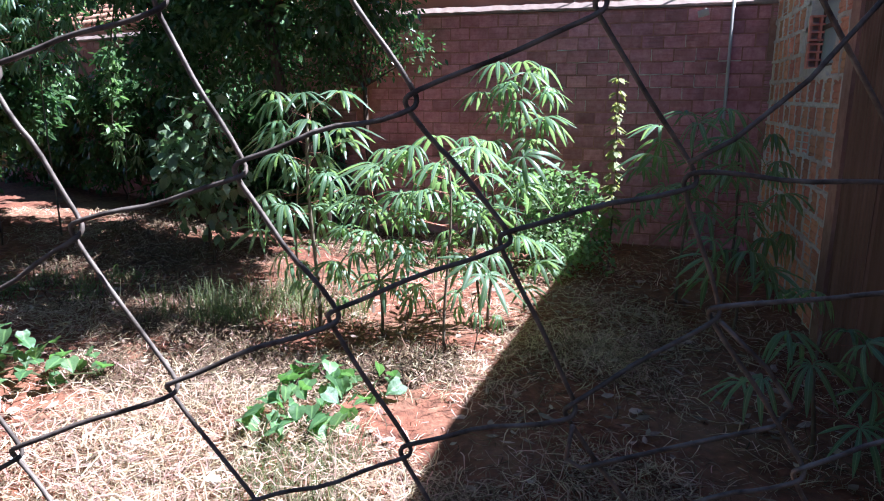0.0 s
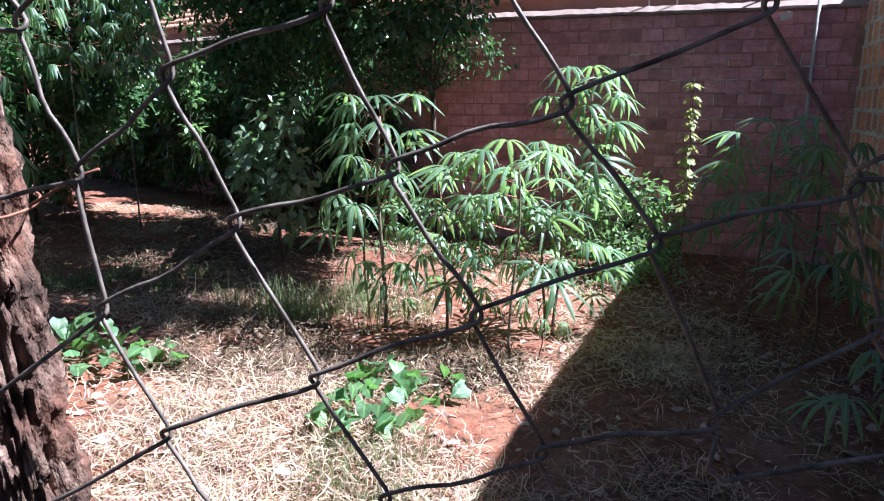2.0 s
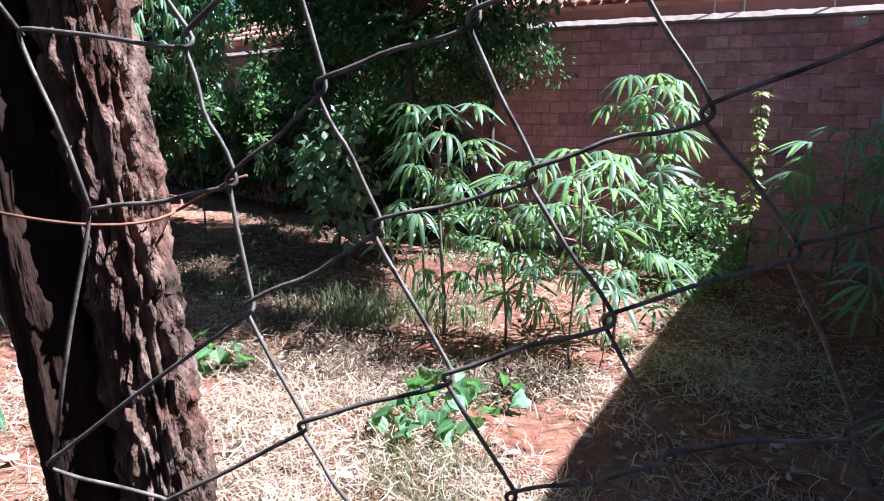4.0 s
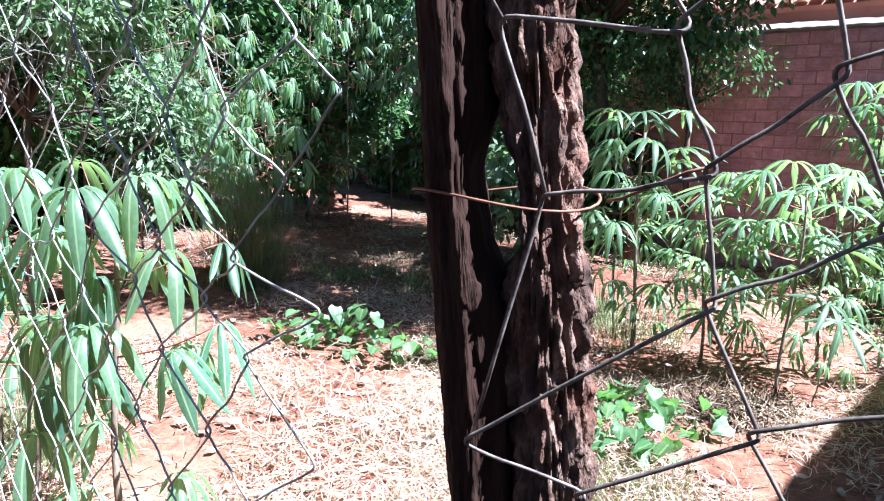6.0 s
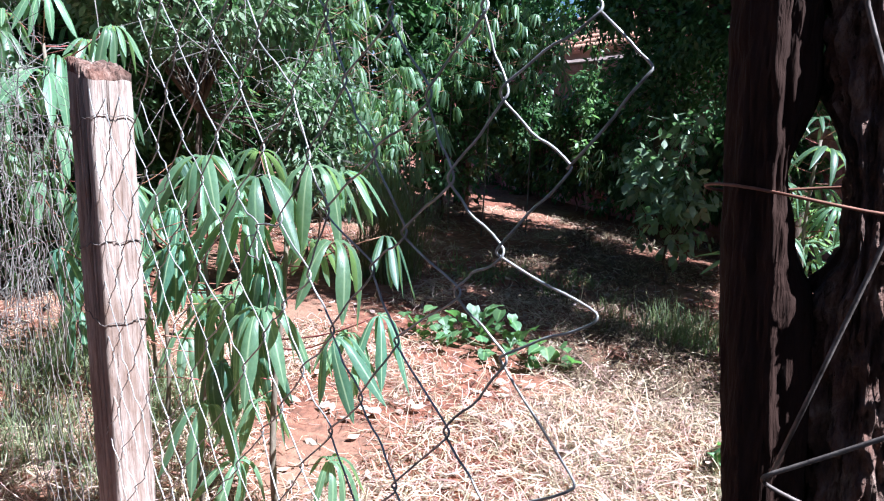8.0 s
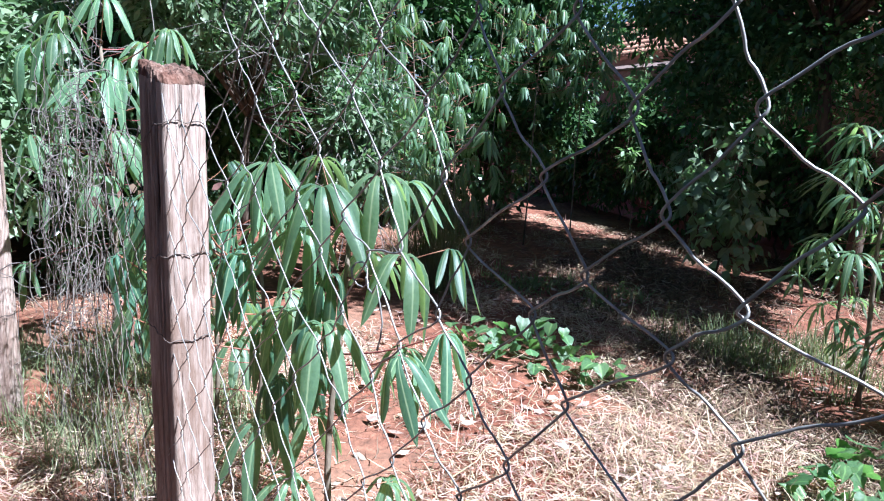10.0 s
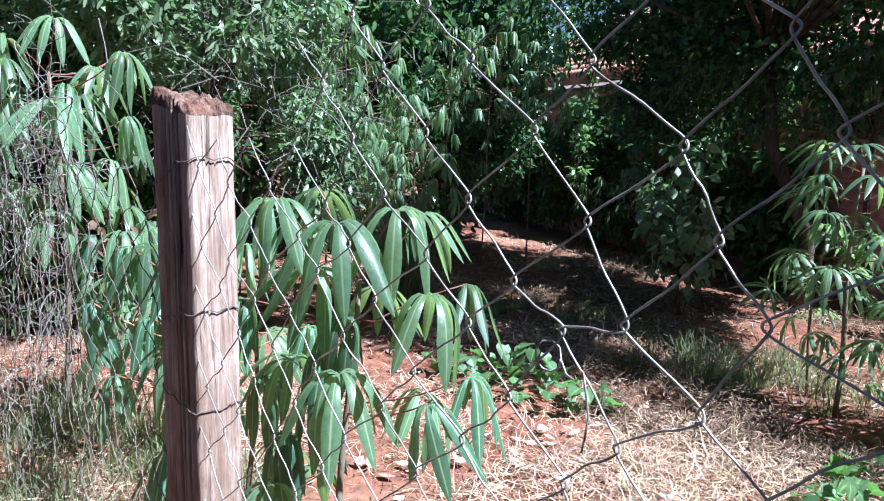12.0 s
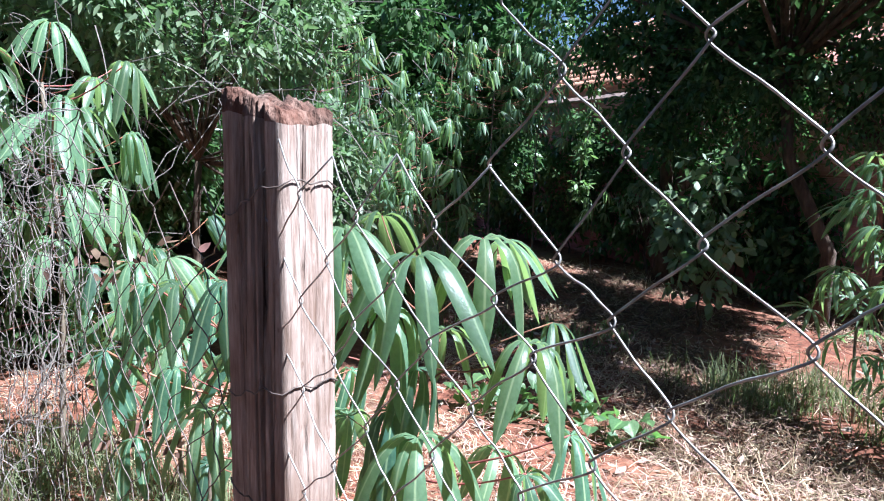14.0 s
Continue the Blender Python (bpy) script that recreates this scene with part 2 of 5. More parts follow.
def post_wood():
    """Sun-bleached wood: fine upright grain, thin dark checks along it, brown and grey stains."""
    m = bpy.data.materials.new("bleached_post_wood")
    m.use_nodes = True
    n, l = links(m)
    p = n["Principled BSDF"]
    tc = n.new("ShaderNodeTexCoord")

    def tex(scale, stretch, detail, distort=0.0):
        mp = n.new("ShaderNodeMapping")
        mp.inputs["Scale"].default_value = stretch
        l.new(tc.outputs["Object"], mp.inputs["Vector"])
        t = n.new("ShaderNodeTexNoise")
        t.inputs["Scale"].default_value, t.inputs["Detail"].default_value, t.inputs["Distortion"].default_value = scale, detail, distort
        t.inputs["Roughness"].default_value = 0.7
        l.new(mp.outputs[0], t.inputs["Vector"])
        return t.outputs["Fac"]

    def blend(fac, a, colour):
        x = n.new("ShaderNodeMix")
        x.data_type = "RGBA"
        l.new(fac, x.inputs["Factor"])
        l.new(a, x.inputs["A"])
        x.inputs["B"].default_value = (*colour, 1)
        return x.outputs["Result"]

    def band(src, lo, hi, a, b):
        r = n.new("ShaderNodeMapRange")
        for k, v in zip(("From Min", "From Max", "To Min", "To Max"), (lo, hi, a, b)):
            r.inputs[k].default_value = v
        l.new(src, r.inputs["Value"])
        return r.outputs[0]

    grain, check, stain, fleck_ = tex(170, (1, 1, .06), 8, .4), tex(46, (1, 1, .03), 6, .8), tex(7, (1, 1, .4), 5), tex(60, (1, 1, .35), 4)
    rp = ramp_node(n, [(0.32, (0.20, 0.135, 0.105)), (0.48, (0.40, 0.30, 0.25)), (0.66, (0.58, 0.475, 0.41))])
    l.new(grain, rp.inputs[0])
    col = blend(band(stain, .42, .62, 0, .85), rp.outputs[0], (0.19, 0.115, 0.08))
    col = blend(band(stain, .30, .40, .5, 0), col, (0.34, 0.30, 0.27))
    col = blend(band(fleck_, .62, .70, 0, .6), col, (0.16, 0.085, 0.055))
    col = blend(band(check, .345, .405, .9, 0), col, (0.030, 0.018, 0.013))
    l.new(col, p.inputs["Base Color"])
    p.inputs["Roughness"].default_value, p.inputs["Specular IOR Level"].default_value = 0.9, 0.2
    add = n.new("ShaderNodeMath")
    add.operation = "MULTIPLY_ADD"
    l.new(band(check, .32, .42, 0, 1), add.inputs[0])
    add.inputs[1].default_value = 1.2
    l.new(grain, add.inputs[2])
    bp = n.new("ShaderNodeBump")
    bp.inputs["Strength"].default_value, bp.inputs["Distance"].default_value = 0.8, 0.004
    l.new(add.outputs[0], bp.inputs["Height"])
    l.new(bp.outputs[0], p.inputs["Normal"])
    return m


POST_WOOD = post_wood()


# ---- mesh helpers ----
def mesh_np(name, V, Q, material=None, uv=None, smooth=False):
    """A mesh from an array of places and an array of four-cornered (or three-cornered) faces."""
    V, Q = np.asarray(V, np.float32), np.asarray(Q, np.int32)
    me = bpy.data.meshes.new(name)
    k = Q.shape[1]
    me.vertices.add(len(V))
    me.vertices.foreach_set("co", V.ravel())
    me.loops.add(Q.size)
    me.loops.foreach_set("vertex_index", Q.ravel())
    me.polygons.add(len(Q))
    me.polygons.foreach_set("loop_start", np.arange(0, Q.size, k, dtype=np.int32))
    if smooth:
        me.polygons.foreach_set("use_smooth", np.ones(len(Q), bool))
    me.update(calc_edges=True)
    if uv is not None:
        layer = me.uv_layers.new(name="UVMap")
        layer.data.foreach_set("uv", np.asarray(uv, np.float32)[Q.ravel()].ravel())
    if material:
        me.materials.append(material)
    me.validate()
    return me


class Build:
    """Collects places and faces of one mesh."""

    def __init__(self):
        self.v, self.f = [], []

    def add(self, vs, fs):
        o = len(self.v)
        self.v += [tuple(p) for p in vs]
        self.f += [tuple(i + o for i in q) for q in fs]
        return self

    def box(self, x0, y0, z0, x1, y1, z1):
        vs = [(x, y, z) for z in (z0, z1) for y in (y0, y1) for x in (x0, x1)]
        return self.add(vs, [(0, 2, 3, 1), (4, 5, 7, 6), (0, 1, 5, 4), (2, 6, 7, 3), (0, 4, 6, 2), (1, 3, 7, 5)])

    def tube(self, pts, radii, sides=6, caps=True):
        pts = [Vector(p) for p in pts]
        if not hasattr(radii, "__len__"):
            radii = [radii] * len(pts)
        rows, prev = [], None
        for i, p in enumerate(pts):
            d = (pts[min(i + 1, len(pts) - 1)] - pts[max(i - 1, 0)]).normalized()
            if prev is None:
                a = d.orthogonal().normalized()
            else:
                a = prev - d * prev.dot(d)
                a = a.normalized() if a.length > 1e-6 else d.orthogonal().normalized()
            prev = a
            b = d.cross(a)
            rows.append([p + radii[i] * (math.cos(2 * math.pi * k / sides) * a + math.sin(2 * math.pi * k / sides) * b) for k in range(sides)])
        vs = [q for r in rows for q in r]
        fs = [(i * sides + k, i * sides + (k + 1) % sides, (i + 1) * sides + (k + 1) % sides, (i + 1) * sides + k) for i in range(len(pts) - 1) for k in range(sides)]
        if caps:
            fs += [tuple(range(sides))[::-1], tuple((len(pts) - 1) * sides + k for k in range(sides))]
        return self.add(vs, fs)

    def mesh(self, name, material=None, smooth=False):
        me = bpy.data.meshes.new(name)
        me.from_pydata(self.v, [], self.f)
        if smooth:
            me.polygons.foreach_set("use_smooth", np.ones(len(me.polygons), bool))
        if material:
            me.materials.append(material)
        me.update()
        return me


def thing(name, at=(0, 0, 0), label="", category="", group="", kind="", data=None):
    ob = new(name, data)
    ob.location = at
    return tagged(ob, label, category, group, kind)


def part(name, mesh, parent, m=None, label=""):
    ob = new(name, mesh)
    ob.parent = parent
    if m is not None:
        ob.matrix_basis = m
    return tagged(ob, label)


def ground_z(x, y):
    return 0.025 * math.sin(1.3 * x + 0.7 * y) * math.sin(0.9 * y - 0.4 * x) + 0.012 * math.sin(5.1 * x + 1) * math.sin(4.3 * y)


def ground_np(x, y):
    return 0.025 * np.sin(1.3 * x + 0.7 * y) * np.sin(0.9 * y - 0.4 * x) + 0.012 * np.sin(5.1 * x + 1) * np.sin(4.3 * y)


def unit(a):
    return a / np.maximum(np.linalg.norm(a, axis=-1, keepdims=True), 1e-9)


def leaf_cards(P, D, U, length, ratio=0.45, fold=0.15, sag=0.15):
    """Many small folded leaves: places, directions, up-vectors and lengths; six corners and two faces each."""
    D = unit(D)
    S = unit(np.cross(D, U))
    N = np.cross(S, D)
    L = length[:, None]
    W = L * ratio / 2
    pts = [P, P + D * L * .34 + S * W - N * W * fold, P + D * L * .70 + S * W * .72 - N * (W * fold + L * sag * .4), P + D * L - N * L * sag,
           P + D * L * .70 - S * W * .72 - N * (W * fold + L * sag * .4), P + D * L * .34 - S * W - N * W * fold]
    V = np.stack(pts, 1).reshape(-1, 3)
    o = np.arange(len(P))[:, None] * 6
    Q = np.concatenate([o + [0, 1, 2, 3], o + [0, 3, 4, 5]], 0)
    return V, Q


def blades(P, az, length, width, rise, curl, rng, n=4):
    """Thin ribbons: places, headings, lengths; rise is the first slope and curl how it bends on the way."""
    k = len(P)
    pts, cur = [], P.copy()
    head, slope = az.copy(), rise.copy()
    for i in range(n):
        side = np.stack([-np.sin(head), np.cos(head), np.zeros(k)], 1)
        tilt = rng.normal(0, .5, k)
        side[:, 2] = tilt
        side = unit(side)
        w = width * (1.0, .9, .7, .25, .1)[i if i < n - 1 else -2]
        pts += [cur + side * w[:, None], cur - side * w[:, None]]
        d = np.stack([np.cos(head) * np.cos(slope), np.sin(head) * np.cos(slope), np.sin(slope)], 1)
        cur = cur + d * (length / (n - 1))[:, None]
        slope = slope + curl
        head = head + rng.normal(0, .55, k)
    V = np.stack(pts, 1).reshape(-1, 3)
    o = np.arange(k)[:, None] * (2 * n)
    Q = np.concatenate([o + [2 * i, 2 * i + 1, 2 * i + 3, 2 * i + 2] for i in range(n - 1)], 0)
    return V, Q


# ---- ground ----
def axis_steps(lo, hi, step, far):
    mid = np.arange(lo, hi + step / 2, step)
    out = [hi + step * 1.6 ** k for k in range(1, 40) if hi + step * 1.6 ** k < far] + [far]
    low = [lo - step * 1.6 ** k for k in range(1, 40) if lo - step * 1.6 ** k > -far] + [-far]
    return np.array(sorted(low) + list(mid) + out)


gx, gy = axis_steps(-7, 4, 0.07, 400), axis_steps(0, 10, 0.07, 400)
GX, GY = np.meshgrid(gx, gy)
rng = np.random.default_rng(3)
GZ = ground_np(GX, GY) + rng.normal(0, .006, GX.shape) * (np.abs(GX) < 8)
idx = np.arange(GX.size).reshape(GX.shape)
GQ = np.stack([idx[:-1, :-1], idx[:-1, 1:], idx[1:, 1:], idx[1:, :-1]], -1).reshape(-1, 4)
thing("ground", label="bare red earth scattered with dry straw", category="ground", kind="structure",
      data=mesh_np("ground", np.stack([GX, GY, GZ], -1).reshape(-1, 3), GQ, SOIL, smooth=True))


# ---- yard walls ----
WALL_SLOPE = -0.31                       # the far wall runs y = 7.4 - 0.31 x


def brick_mesh(name, length, height, depth, grooves, material, deep=0.006):
    """A hollow clay block: its show face has horizontal grooves; the front is at y = 0, towards -y."""
    b = Build()
    prof = [(0.004, 0.0), (0.0, 0.006)]
    for g in range(grooves):
        zc = height * (g + 0.5) / grooves
        w = height / grooves * 0.16
        prof += [(0.0, zc - w), (deep, zc - w * .5), (deep, zc + w * .5), (0.0, zc + w)]
    prof += [(0.0, height - 0.006), (0.004, height), (depth, height), (depth, 0.0)]
    n = len(prof)
    vs = [(x, y, z) for x in (0.0, length) for y, z in prof]
    fs = [(k, k + 1, n + k + 1, n + k) for k in range(n - 1)] + [tuple(range(n))[::-1], tuple(range(n, 2 * n))]
    return b.add(vs, fs).mesh(name, material)


BRICK_LONG = brick_mesh("brick", 0.191, 0.110, 0.04, 3, BRICK, 0.0022)
NEW_LONG = brick_mesh("brick", 0.188, 0.150, 0.04, 3, NEW_BRICK)
NEW_SHORT = brick_mesh("brick", 0.090, 0.150, 0.04, 3, NEW_BRICK)
OLD_PITCH, OLD_COURSE = 0.2035, 0.1218
PITCH, COURSE = 0.2165, 0.180

# far wall: a mortar core with the blocks standing a little proud of it; behind the tree it bends back
far = Matrix.Translation((0, 7.4, 0)) @ Matrix.Rotation(math.atan(WALL_SLOPE), 4, "Z")
BEND = -0.90
back = far @ Matrix.Translation((BEND, 0, 0)) @ Matrix.Rotation(math.atan(-0.68) - math.atan(WALL_SLOPE), 4, "Z")
wall_north = thing("wall_north", label="tall garden wall of dark red hollow clay bricks", category="wall", kind="structure",
                   data=Build().box(BEND, 0.007, -0.3, 3.4, 0.14, 2.317).mesh("wall_north", OLD_MORTAR))
wall_north.matrix_basis = far
wall_west = thing("wall_west", label="shaded brick garden wall behind the trees", category="wall", kind="structure",
                  data=Build().box(-11, 0.007, -0.3, 0.03, 0.14, 2.317).mesh("wall_west", OLD_MORTAR))
wall_west.matrix_basis = back


def wall_foot(x):
    """Where the face of the far wall stands."""
    bx = (far @ Vector((BEND, 0, 0))).x
    return 7.4 + WALL_SLOPE * x if x > bx else 7.4 + WALL_SLOPE * bx - .68 * (x - bx)


# house wall: from its far corner to the near pillar
house_a, house_b = Vector((3.06, 6.4514, 0)), Vector((2.353, 4.022, 0))
hd = (house_b - house_a).normalized()
house = Matrix.Translation(house_a) @ Matrix.Rotation(math.atan2(hd.y, hd.x), 4, "Z")    # x runs towards the street, -y faces the yard
HOUSE_LEN = (house_b - house_a).length
HOUSE_H = 2.55
WIN = (1.36, 2.13, 1.69, 2.24)            # opening: from, to, sill, head
hb = Build()
hb.box(-0.4, 0.010, -0.3, WIN[0], 0.15, HOUSE_H).box(WIN[1], 0.010, -0.3, HOUSE_LEN, 0.15, HOUSE_H)
hb.box(WIN[0], 0.010, -0.3, WIN[1], 0.15, WIN[2]).box(WIN[0], 0.010, WIN[3], WIN[1], 0.15, HOUSE_H)
wall_east = thing("wall_east", label="unplastered house wall of grooved red clay bricks with messy mortar", category="wall", kind="structure",
                  data=hb.mesh("wall_east", MORTAR))
wall_east.matrix_basis = house
# rest of the house, which shades the yard
hx = Build().box(HOUSE_LEN + 0.175, 0.03, -0.3, HOUSE_LEN + 4.6, 0.18, HOUSE_H).box(-0.4, 0.15, -0.3, -0.25, 4.0, HOUSE_H)
# unseen raised block, added to throw shade on the east fence wires
hx.box(HOUSE_LEN + 1.8, 0.031, HOUSE_H + .1, HOUSE_LEN + 4.6, 1.2, 3.56)
hx.box(HOUSE_LEN + 4.45, 0.18, -0.3, HOUSE_LEN + 4.6, 4.0, HOUSE_H).box(-0.4, 4.0, -0.3, HOUSE_LEN + 4.6, 4.15, HOUSE_H)
wall_house = thing("wall_house", label="plain plastered side wall of the house with an unseen shade block", category="wall", kind="structure", data=hx.mesh("wall_house", CONCRETE))
wall_house.matrix_basis = house
roof_house = thing("roof_house", label="flat concrete roof slab of the house", category="roof", kind="structure",
                   data=Build().box(-0.4, 0.0, HOUSE_H, HOUSE_LEN + 4.6, 4.15, HOUSE_H + 0.1).mesh("roof_house", CONCRETE))
roof_house.matrix_basis = house
# unseen wedge and block, added to place the shadow edge in the yard
para = Build().add([(x, y, z) for y in (.002, 4.14) for x, z in ((-.4, 2.65), (3.4, 2.65), (3.4, 3.05), (-.4, 2.655))], [(0, 1, 2, 3), (7, 6, 5, 4), (0, 4, 5, 1), (1, 5, 6, 2), (2, 6, 7, 3), (3, 7, 4, 0)])
para.box(3.401, .002, 2.65, HOUSE_LEN + 1.799, 4.14, 3.05)
roof_top = thing("roof_screed", label="unseen sloping wedge on the house roof that sets the shadow edge", category="roof", kind="structure", data=para.mesh("roof_screed", CONCRETE))
roof_top.matrix_basis = house
pillar = thing("pillar", label="rough red-stained concrete pillar at the house corner", category="pillar", kind="structure",
               data=Build().box(HOUSE_LEN, -0.02, -0.3, HOUSE_LEN + 0.17, 0.15, HOUSE_H).mesh("pillar", CONCRETE))
pillar.matrix_basis = house
pillar_far = thing("pillar", label="dark concrete pillar where the two walls meet", category="pillar", kind="structure",
                   data=Build().box(-0.36, -0.05, -0.3, 0.0, 0.009, HOUSE_H).mesh("pillar", CONCRETE))
pillar_far.matrix_basis = house
# street wall behind the viewer, unseen: added dark to cut sky and bounce light
thing("wall_south", label="unseen plain dark wall behind the viewer that holds back sky light", category="wall", kind="structure",
      data=Build().box(-14, -2.4, -0.3, 8, -2.2, 3.2).mesh("wall_south", DARK_PLASTER))
# unseen dark strip, added to keep bounce from the ground low
thing("road", label="unseen dark asphalt strip added in front of the fence to cut bounce", category="road", kind="structure",
      data=Build().box(-60, -2.15, -0.2, 40, -0.5, 0.045).mesh("road", mat("asphalt", [(0.3, (0.035, 0.033, 0.032)), (0.7, (0.075, 0.07, 0.066))], 40, 0.9, 0.5)))

# corrugated sheet beside the pillar
gate = thing("sheet_metal_gate", label="dark brown corrugated sheet metal gate beside the pillar", category="gate")
gate.matrix_basis = house
for q in range(5):
    cs, nseg = Build(), 26
    prof = [(HOUSE_LEN + 0.20 + q * .302 + .306 * k / nseg, 0.004 - 0.010 * math.sin(k * 1.25 + q) - .004 * (q % 2)) for k in range(nseg + 1)]
    m = nseg + 1
    cs.add([(x, y - d, z) for d in (0, .003) for z in (0.02 - .01 * (q % 2), 2.6) for x, y in prof],
           [(2 * m + k, 2 * m + k + 1, 3 * m + k + 1, 3 * m + k) for k in range(nseg)] + [(k, m + k, m + k + 1, k + 1) for k in range(nseg)]
           + [(0, 2 * m, 3 * m, m), (nseg, m + nseg, 3 * m + nseg, 2 * m + nseg)])
    part("sheet_panel", cs.mesh("sheet_panel", SHEET), gate)
part("rail", Build().box(HOUSE_LEN + .195, .016, 1.25, HOUSE_LEN + 1.71, .029, 1.29).mesh("rail", SHEET), gate)

# ---- neighbour's roof behind the far wall ----
PITCH_ROOF = math.radians(27)
DECK = Matrix.Translation((0, -0.17, 2.575)) @ Matrix.Rotation(PITCH_ROOF, 4, "X")


def neighbour_house(at, x0, x1, label):
    """A low house behind the wall: plain wall, painted eave and a roof deck that the tiles lie on."""
    house_ = thing("neighbour_house", label=label, category="house")
    house_.matrix_basis = at @ Matrix.Translation((0, 0.36, 0))
    part("wall", Build().box(x0, 0.35, 0, x1, 0.5, 2.5).mesh("wall", WHITE_PAINT), house_)
    part("eave", Build().box(x0, -0.12, 2.405, x1, 0.30, 2.545).mesh("eave", EAVE), house_, label="red painted eave")
    return part("roof", Build().box(x0, 0, -0.06, x1, 4.2, -0.01).mesh("roof", EAVE), house_, DECK)


roof_near = neighbour_house(far, -1.3, 6.0, "neighbouring house with a red clay tile roof behind the wall")
roof_back = neighbour_house(back, -9.0, -0.75, "further house with an orange clay tile roof behind the trees")


def tile_mesh():
    V, Q, n = [], [], 9
    for j, y in enumerate((0.0, 0.30)):
        for k in range(n):
            a = math.pi * k / (n - 1)
            r = 0.066 if j == 0 else 0.056
            V.append((-r * math.cos(a), y, r * .42 * math.sin(a) + (0.016 if j == 0 else 0.0)))
    for k in range(n):
        V.append((V[k][0] * .84, 0.0, V[k][2] - 0.014))
    Q = [(k, k + 1, n + k + 1, n + k) for k in range(n - 1)] + [(2 * n + k, 2 * n + k + 1, k + 1, k) for k in range(n - 1)]
    return Build().add(V, Q).mesh("roof_tile", TILE, smooth=True)


tile = tile_mesh()
rng = random.Random(5)
for r in range(7):
    for c in range(42):
        part("roof_tile", tile, roof_near, Matrix.Translation((-1.2 + c * 0.137 + rng.uniform(-.005, .005), r * 0.26, rng.uniform(0, .006))) @ Matrix.Rotation(rng.uniform(-.02, .02), 4, "Z"))
tv, tf = [tuple(v.co) for v in tile.vertices], [tuple(p.vertices) for p in tile.polygons]
for owner, x0, count, first in ((roof_near, -1.2, 52, 7), (roof_back, -8.9, 59, 0)):
    rest = Build()
    for r in range(first, 15):
        for c in range(count):
            rest.add([(x + x0 + c * 0.137, y + r * 0.26, z) for x, y, z in tv], tf)
    part("roof_tiles", rest.mesh("roof_tiles", TILE, smooth=True), owner)["kind"] = "stuff"

# sloping whitewashed mortar bed along the wall top
rng = random.Random(31)
for at, x0, x1, nn in ((far, BEND - .01, 3.4, 72), (back, -11, -.001, 180)):
    cb = Build()
    for k in range(nn + 1):
        x = x0 + (x1 - x0) * k / nn
        d = rng.uniform(-.004, .004)
        cb.v += [(x, -0.02, 2.322 + max(-.004, d)), (x, -0.022, 2.345 + d), (x, 0.045, 2.400 + rng.uniform(-.006, .006)), (x, 0.16, 2.402), (x, 0.16, 2.322)]
    cb.f += [(5 * k + q, 5 * k + 5 + q, 5 * k + 5 + (q + 1) % 5, 5 * k + (q + 1) % 5) for k in range(nn) for q in range(5)]
    coping = thing("coping", label="uneven whitewashed mortar bed along the wall top", category="coping", kind="structure", data=cb.mesh("coping", COPING))
    coping.matrix_basis = at

# pipe and lamp on the far wall
pipe = thing("conduit_pipe", label="thin grey vertical pipe fixed to the brick wall", category="pipe",
             data=Build().tube([(0, 0, 0), (0.004, 0, 1.1), (0, 0, 2.5)], 0.016, 10).mesh("conduit_pipe", PIPE, smooth=True))
pipe.matrix_basis = far @ Matrix.Translation((2.827, -0.03, 0))
lampw = thing("wall_lamp", label="small white floodlight under the wall top", category="lamp")
lampw.matrix_basis = far @ Matrix.Translation((2.59, -0.01, 2.255))
part("bracket", Build().tube([(0, 0, 0.02), (0, -0.06, 0.03), (-0.02, -0.10, 0.0)], 0.009, 6).mesh("bracket", PIPE), lampw)
part("housing", Build().box(-0.075, -0.15, -0.035, 0.02, -0.09, 0.022).mesh("housing", WHITE_PAINT), lampw,
     Matrix.Rotation(radians(-14), 4, "Y"), "white lamp housing")

# thin rods that stand on the wall top
rod = thing("metal_rod", label="thin grey metal rod standing on the wall top", category="rod", group="wall top rods",
            data=Build().tube([(0, 0, 0), (.004, 0, .25), (0, 0, .5)], .009, 6).mesh("metal_rod", PIPE, smooth=True))
rod.matrix_basis = far @ Matrix.Translation((1.36, .06, 2.37))
for x in (1.62, 2.36):
    copy_thing(rod, far @ Matrix.Translation((x, .06, 2.37)))

# window in the house wall
win = thing("window_1", label="small unfinished window opening with a grey pane", category="window", kind="structure")
win.matrix_basis = house
w0, w1, w2, w3 = WIN
part("pane", Build().box(w0 + .02, 0.10, w2 + .02, w1 - .02, 0.11, w3 - .02).mesh("pane", GLASS_GREY), win)
part("window_frame", Build().box(w0, 0.09, w2, w0 + .03, 0.125, w3).box(w1 - .03, 0.09, w2, w1, 0.125, w3).box(w0 + .03, 0.09, w2, w1 - .03, 0.125, w2 + .03)
     .box(w0 + .03, 0.09, (w2 + w3) / 2, w1 - .03, 0.125, (w2 + w3) / 2 + .03).mesh("window_frame", SHEET), win, label="dark metal frame")


for row in range(4):
    zz = w2 + .004 + row * .193
    if zz + .18 > w3:
        break
    jb = Build()
    for yy in (.002, .068, .134):
        jb.box(w0 - .002, yy, zz, w0 + .055, yy + .014, zz + .178)
    for k in range(4):
        jb.box(w0 - .001, .016, zz + k * .0547, w0 + .054, .068, zz + k * .0547 + .0138).box(w0 - .001, .082, zz + k * .0547, w0 + .054, .134, zz + k * .0547 + .0138)
    part("hollow_brick", jb.mesh("hollow_brick", NEW_BRICK), win, label="cut clay brick end with open holes")


# ---- fence ----
def fence_y(x):
    """The net hangs from the trunk post and runs back to the grey post."""
    return 0.352 - .034 * min(1, max(0, (-.40 - x) / .12)) + max(0, -.62 - x) * .275


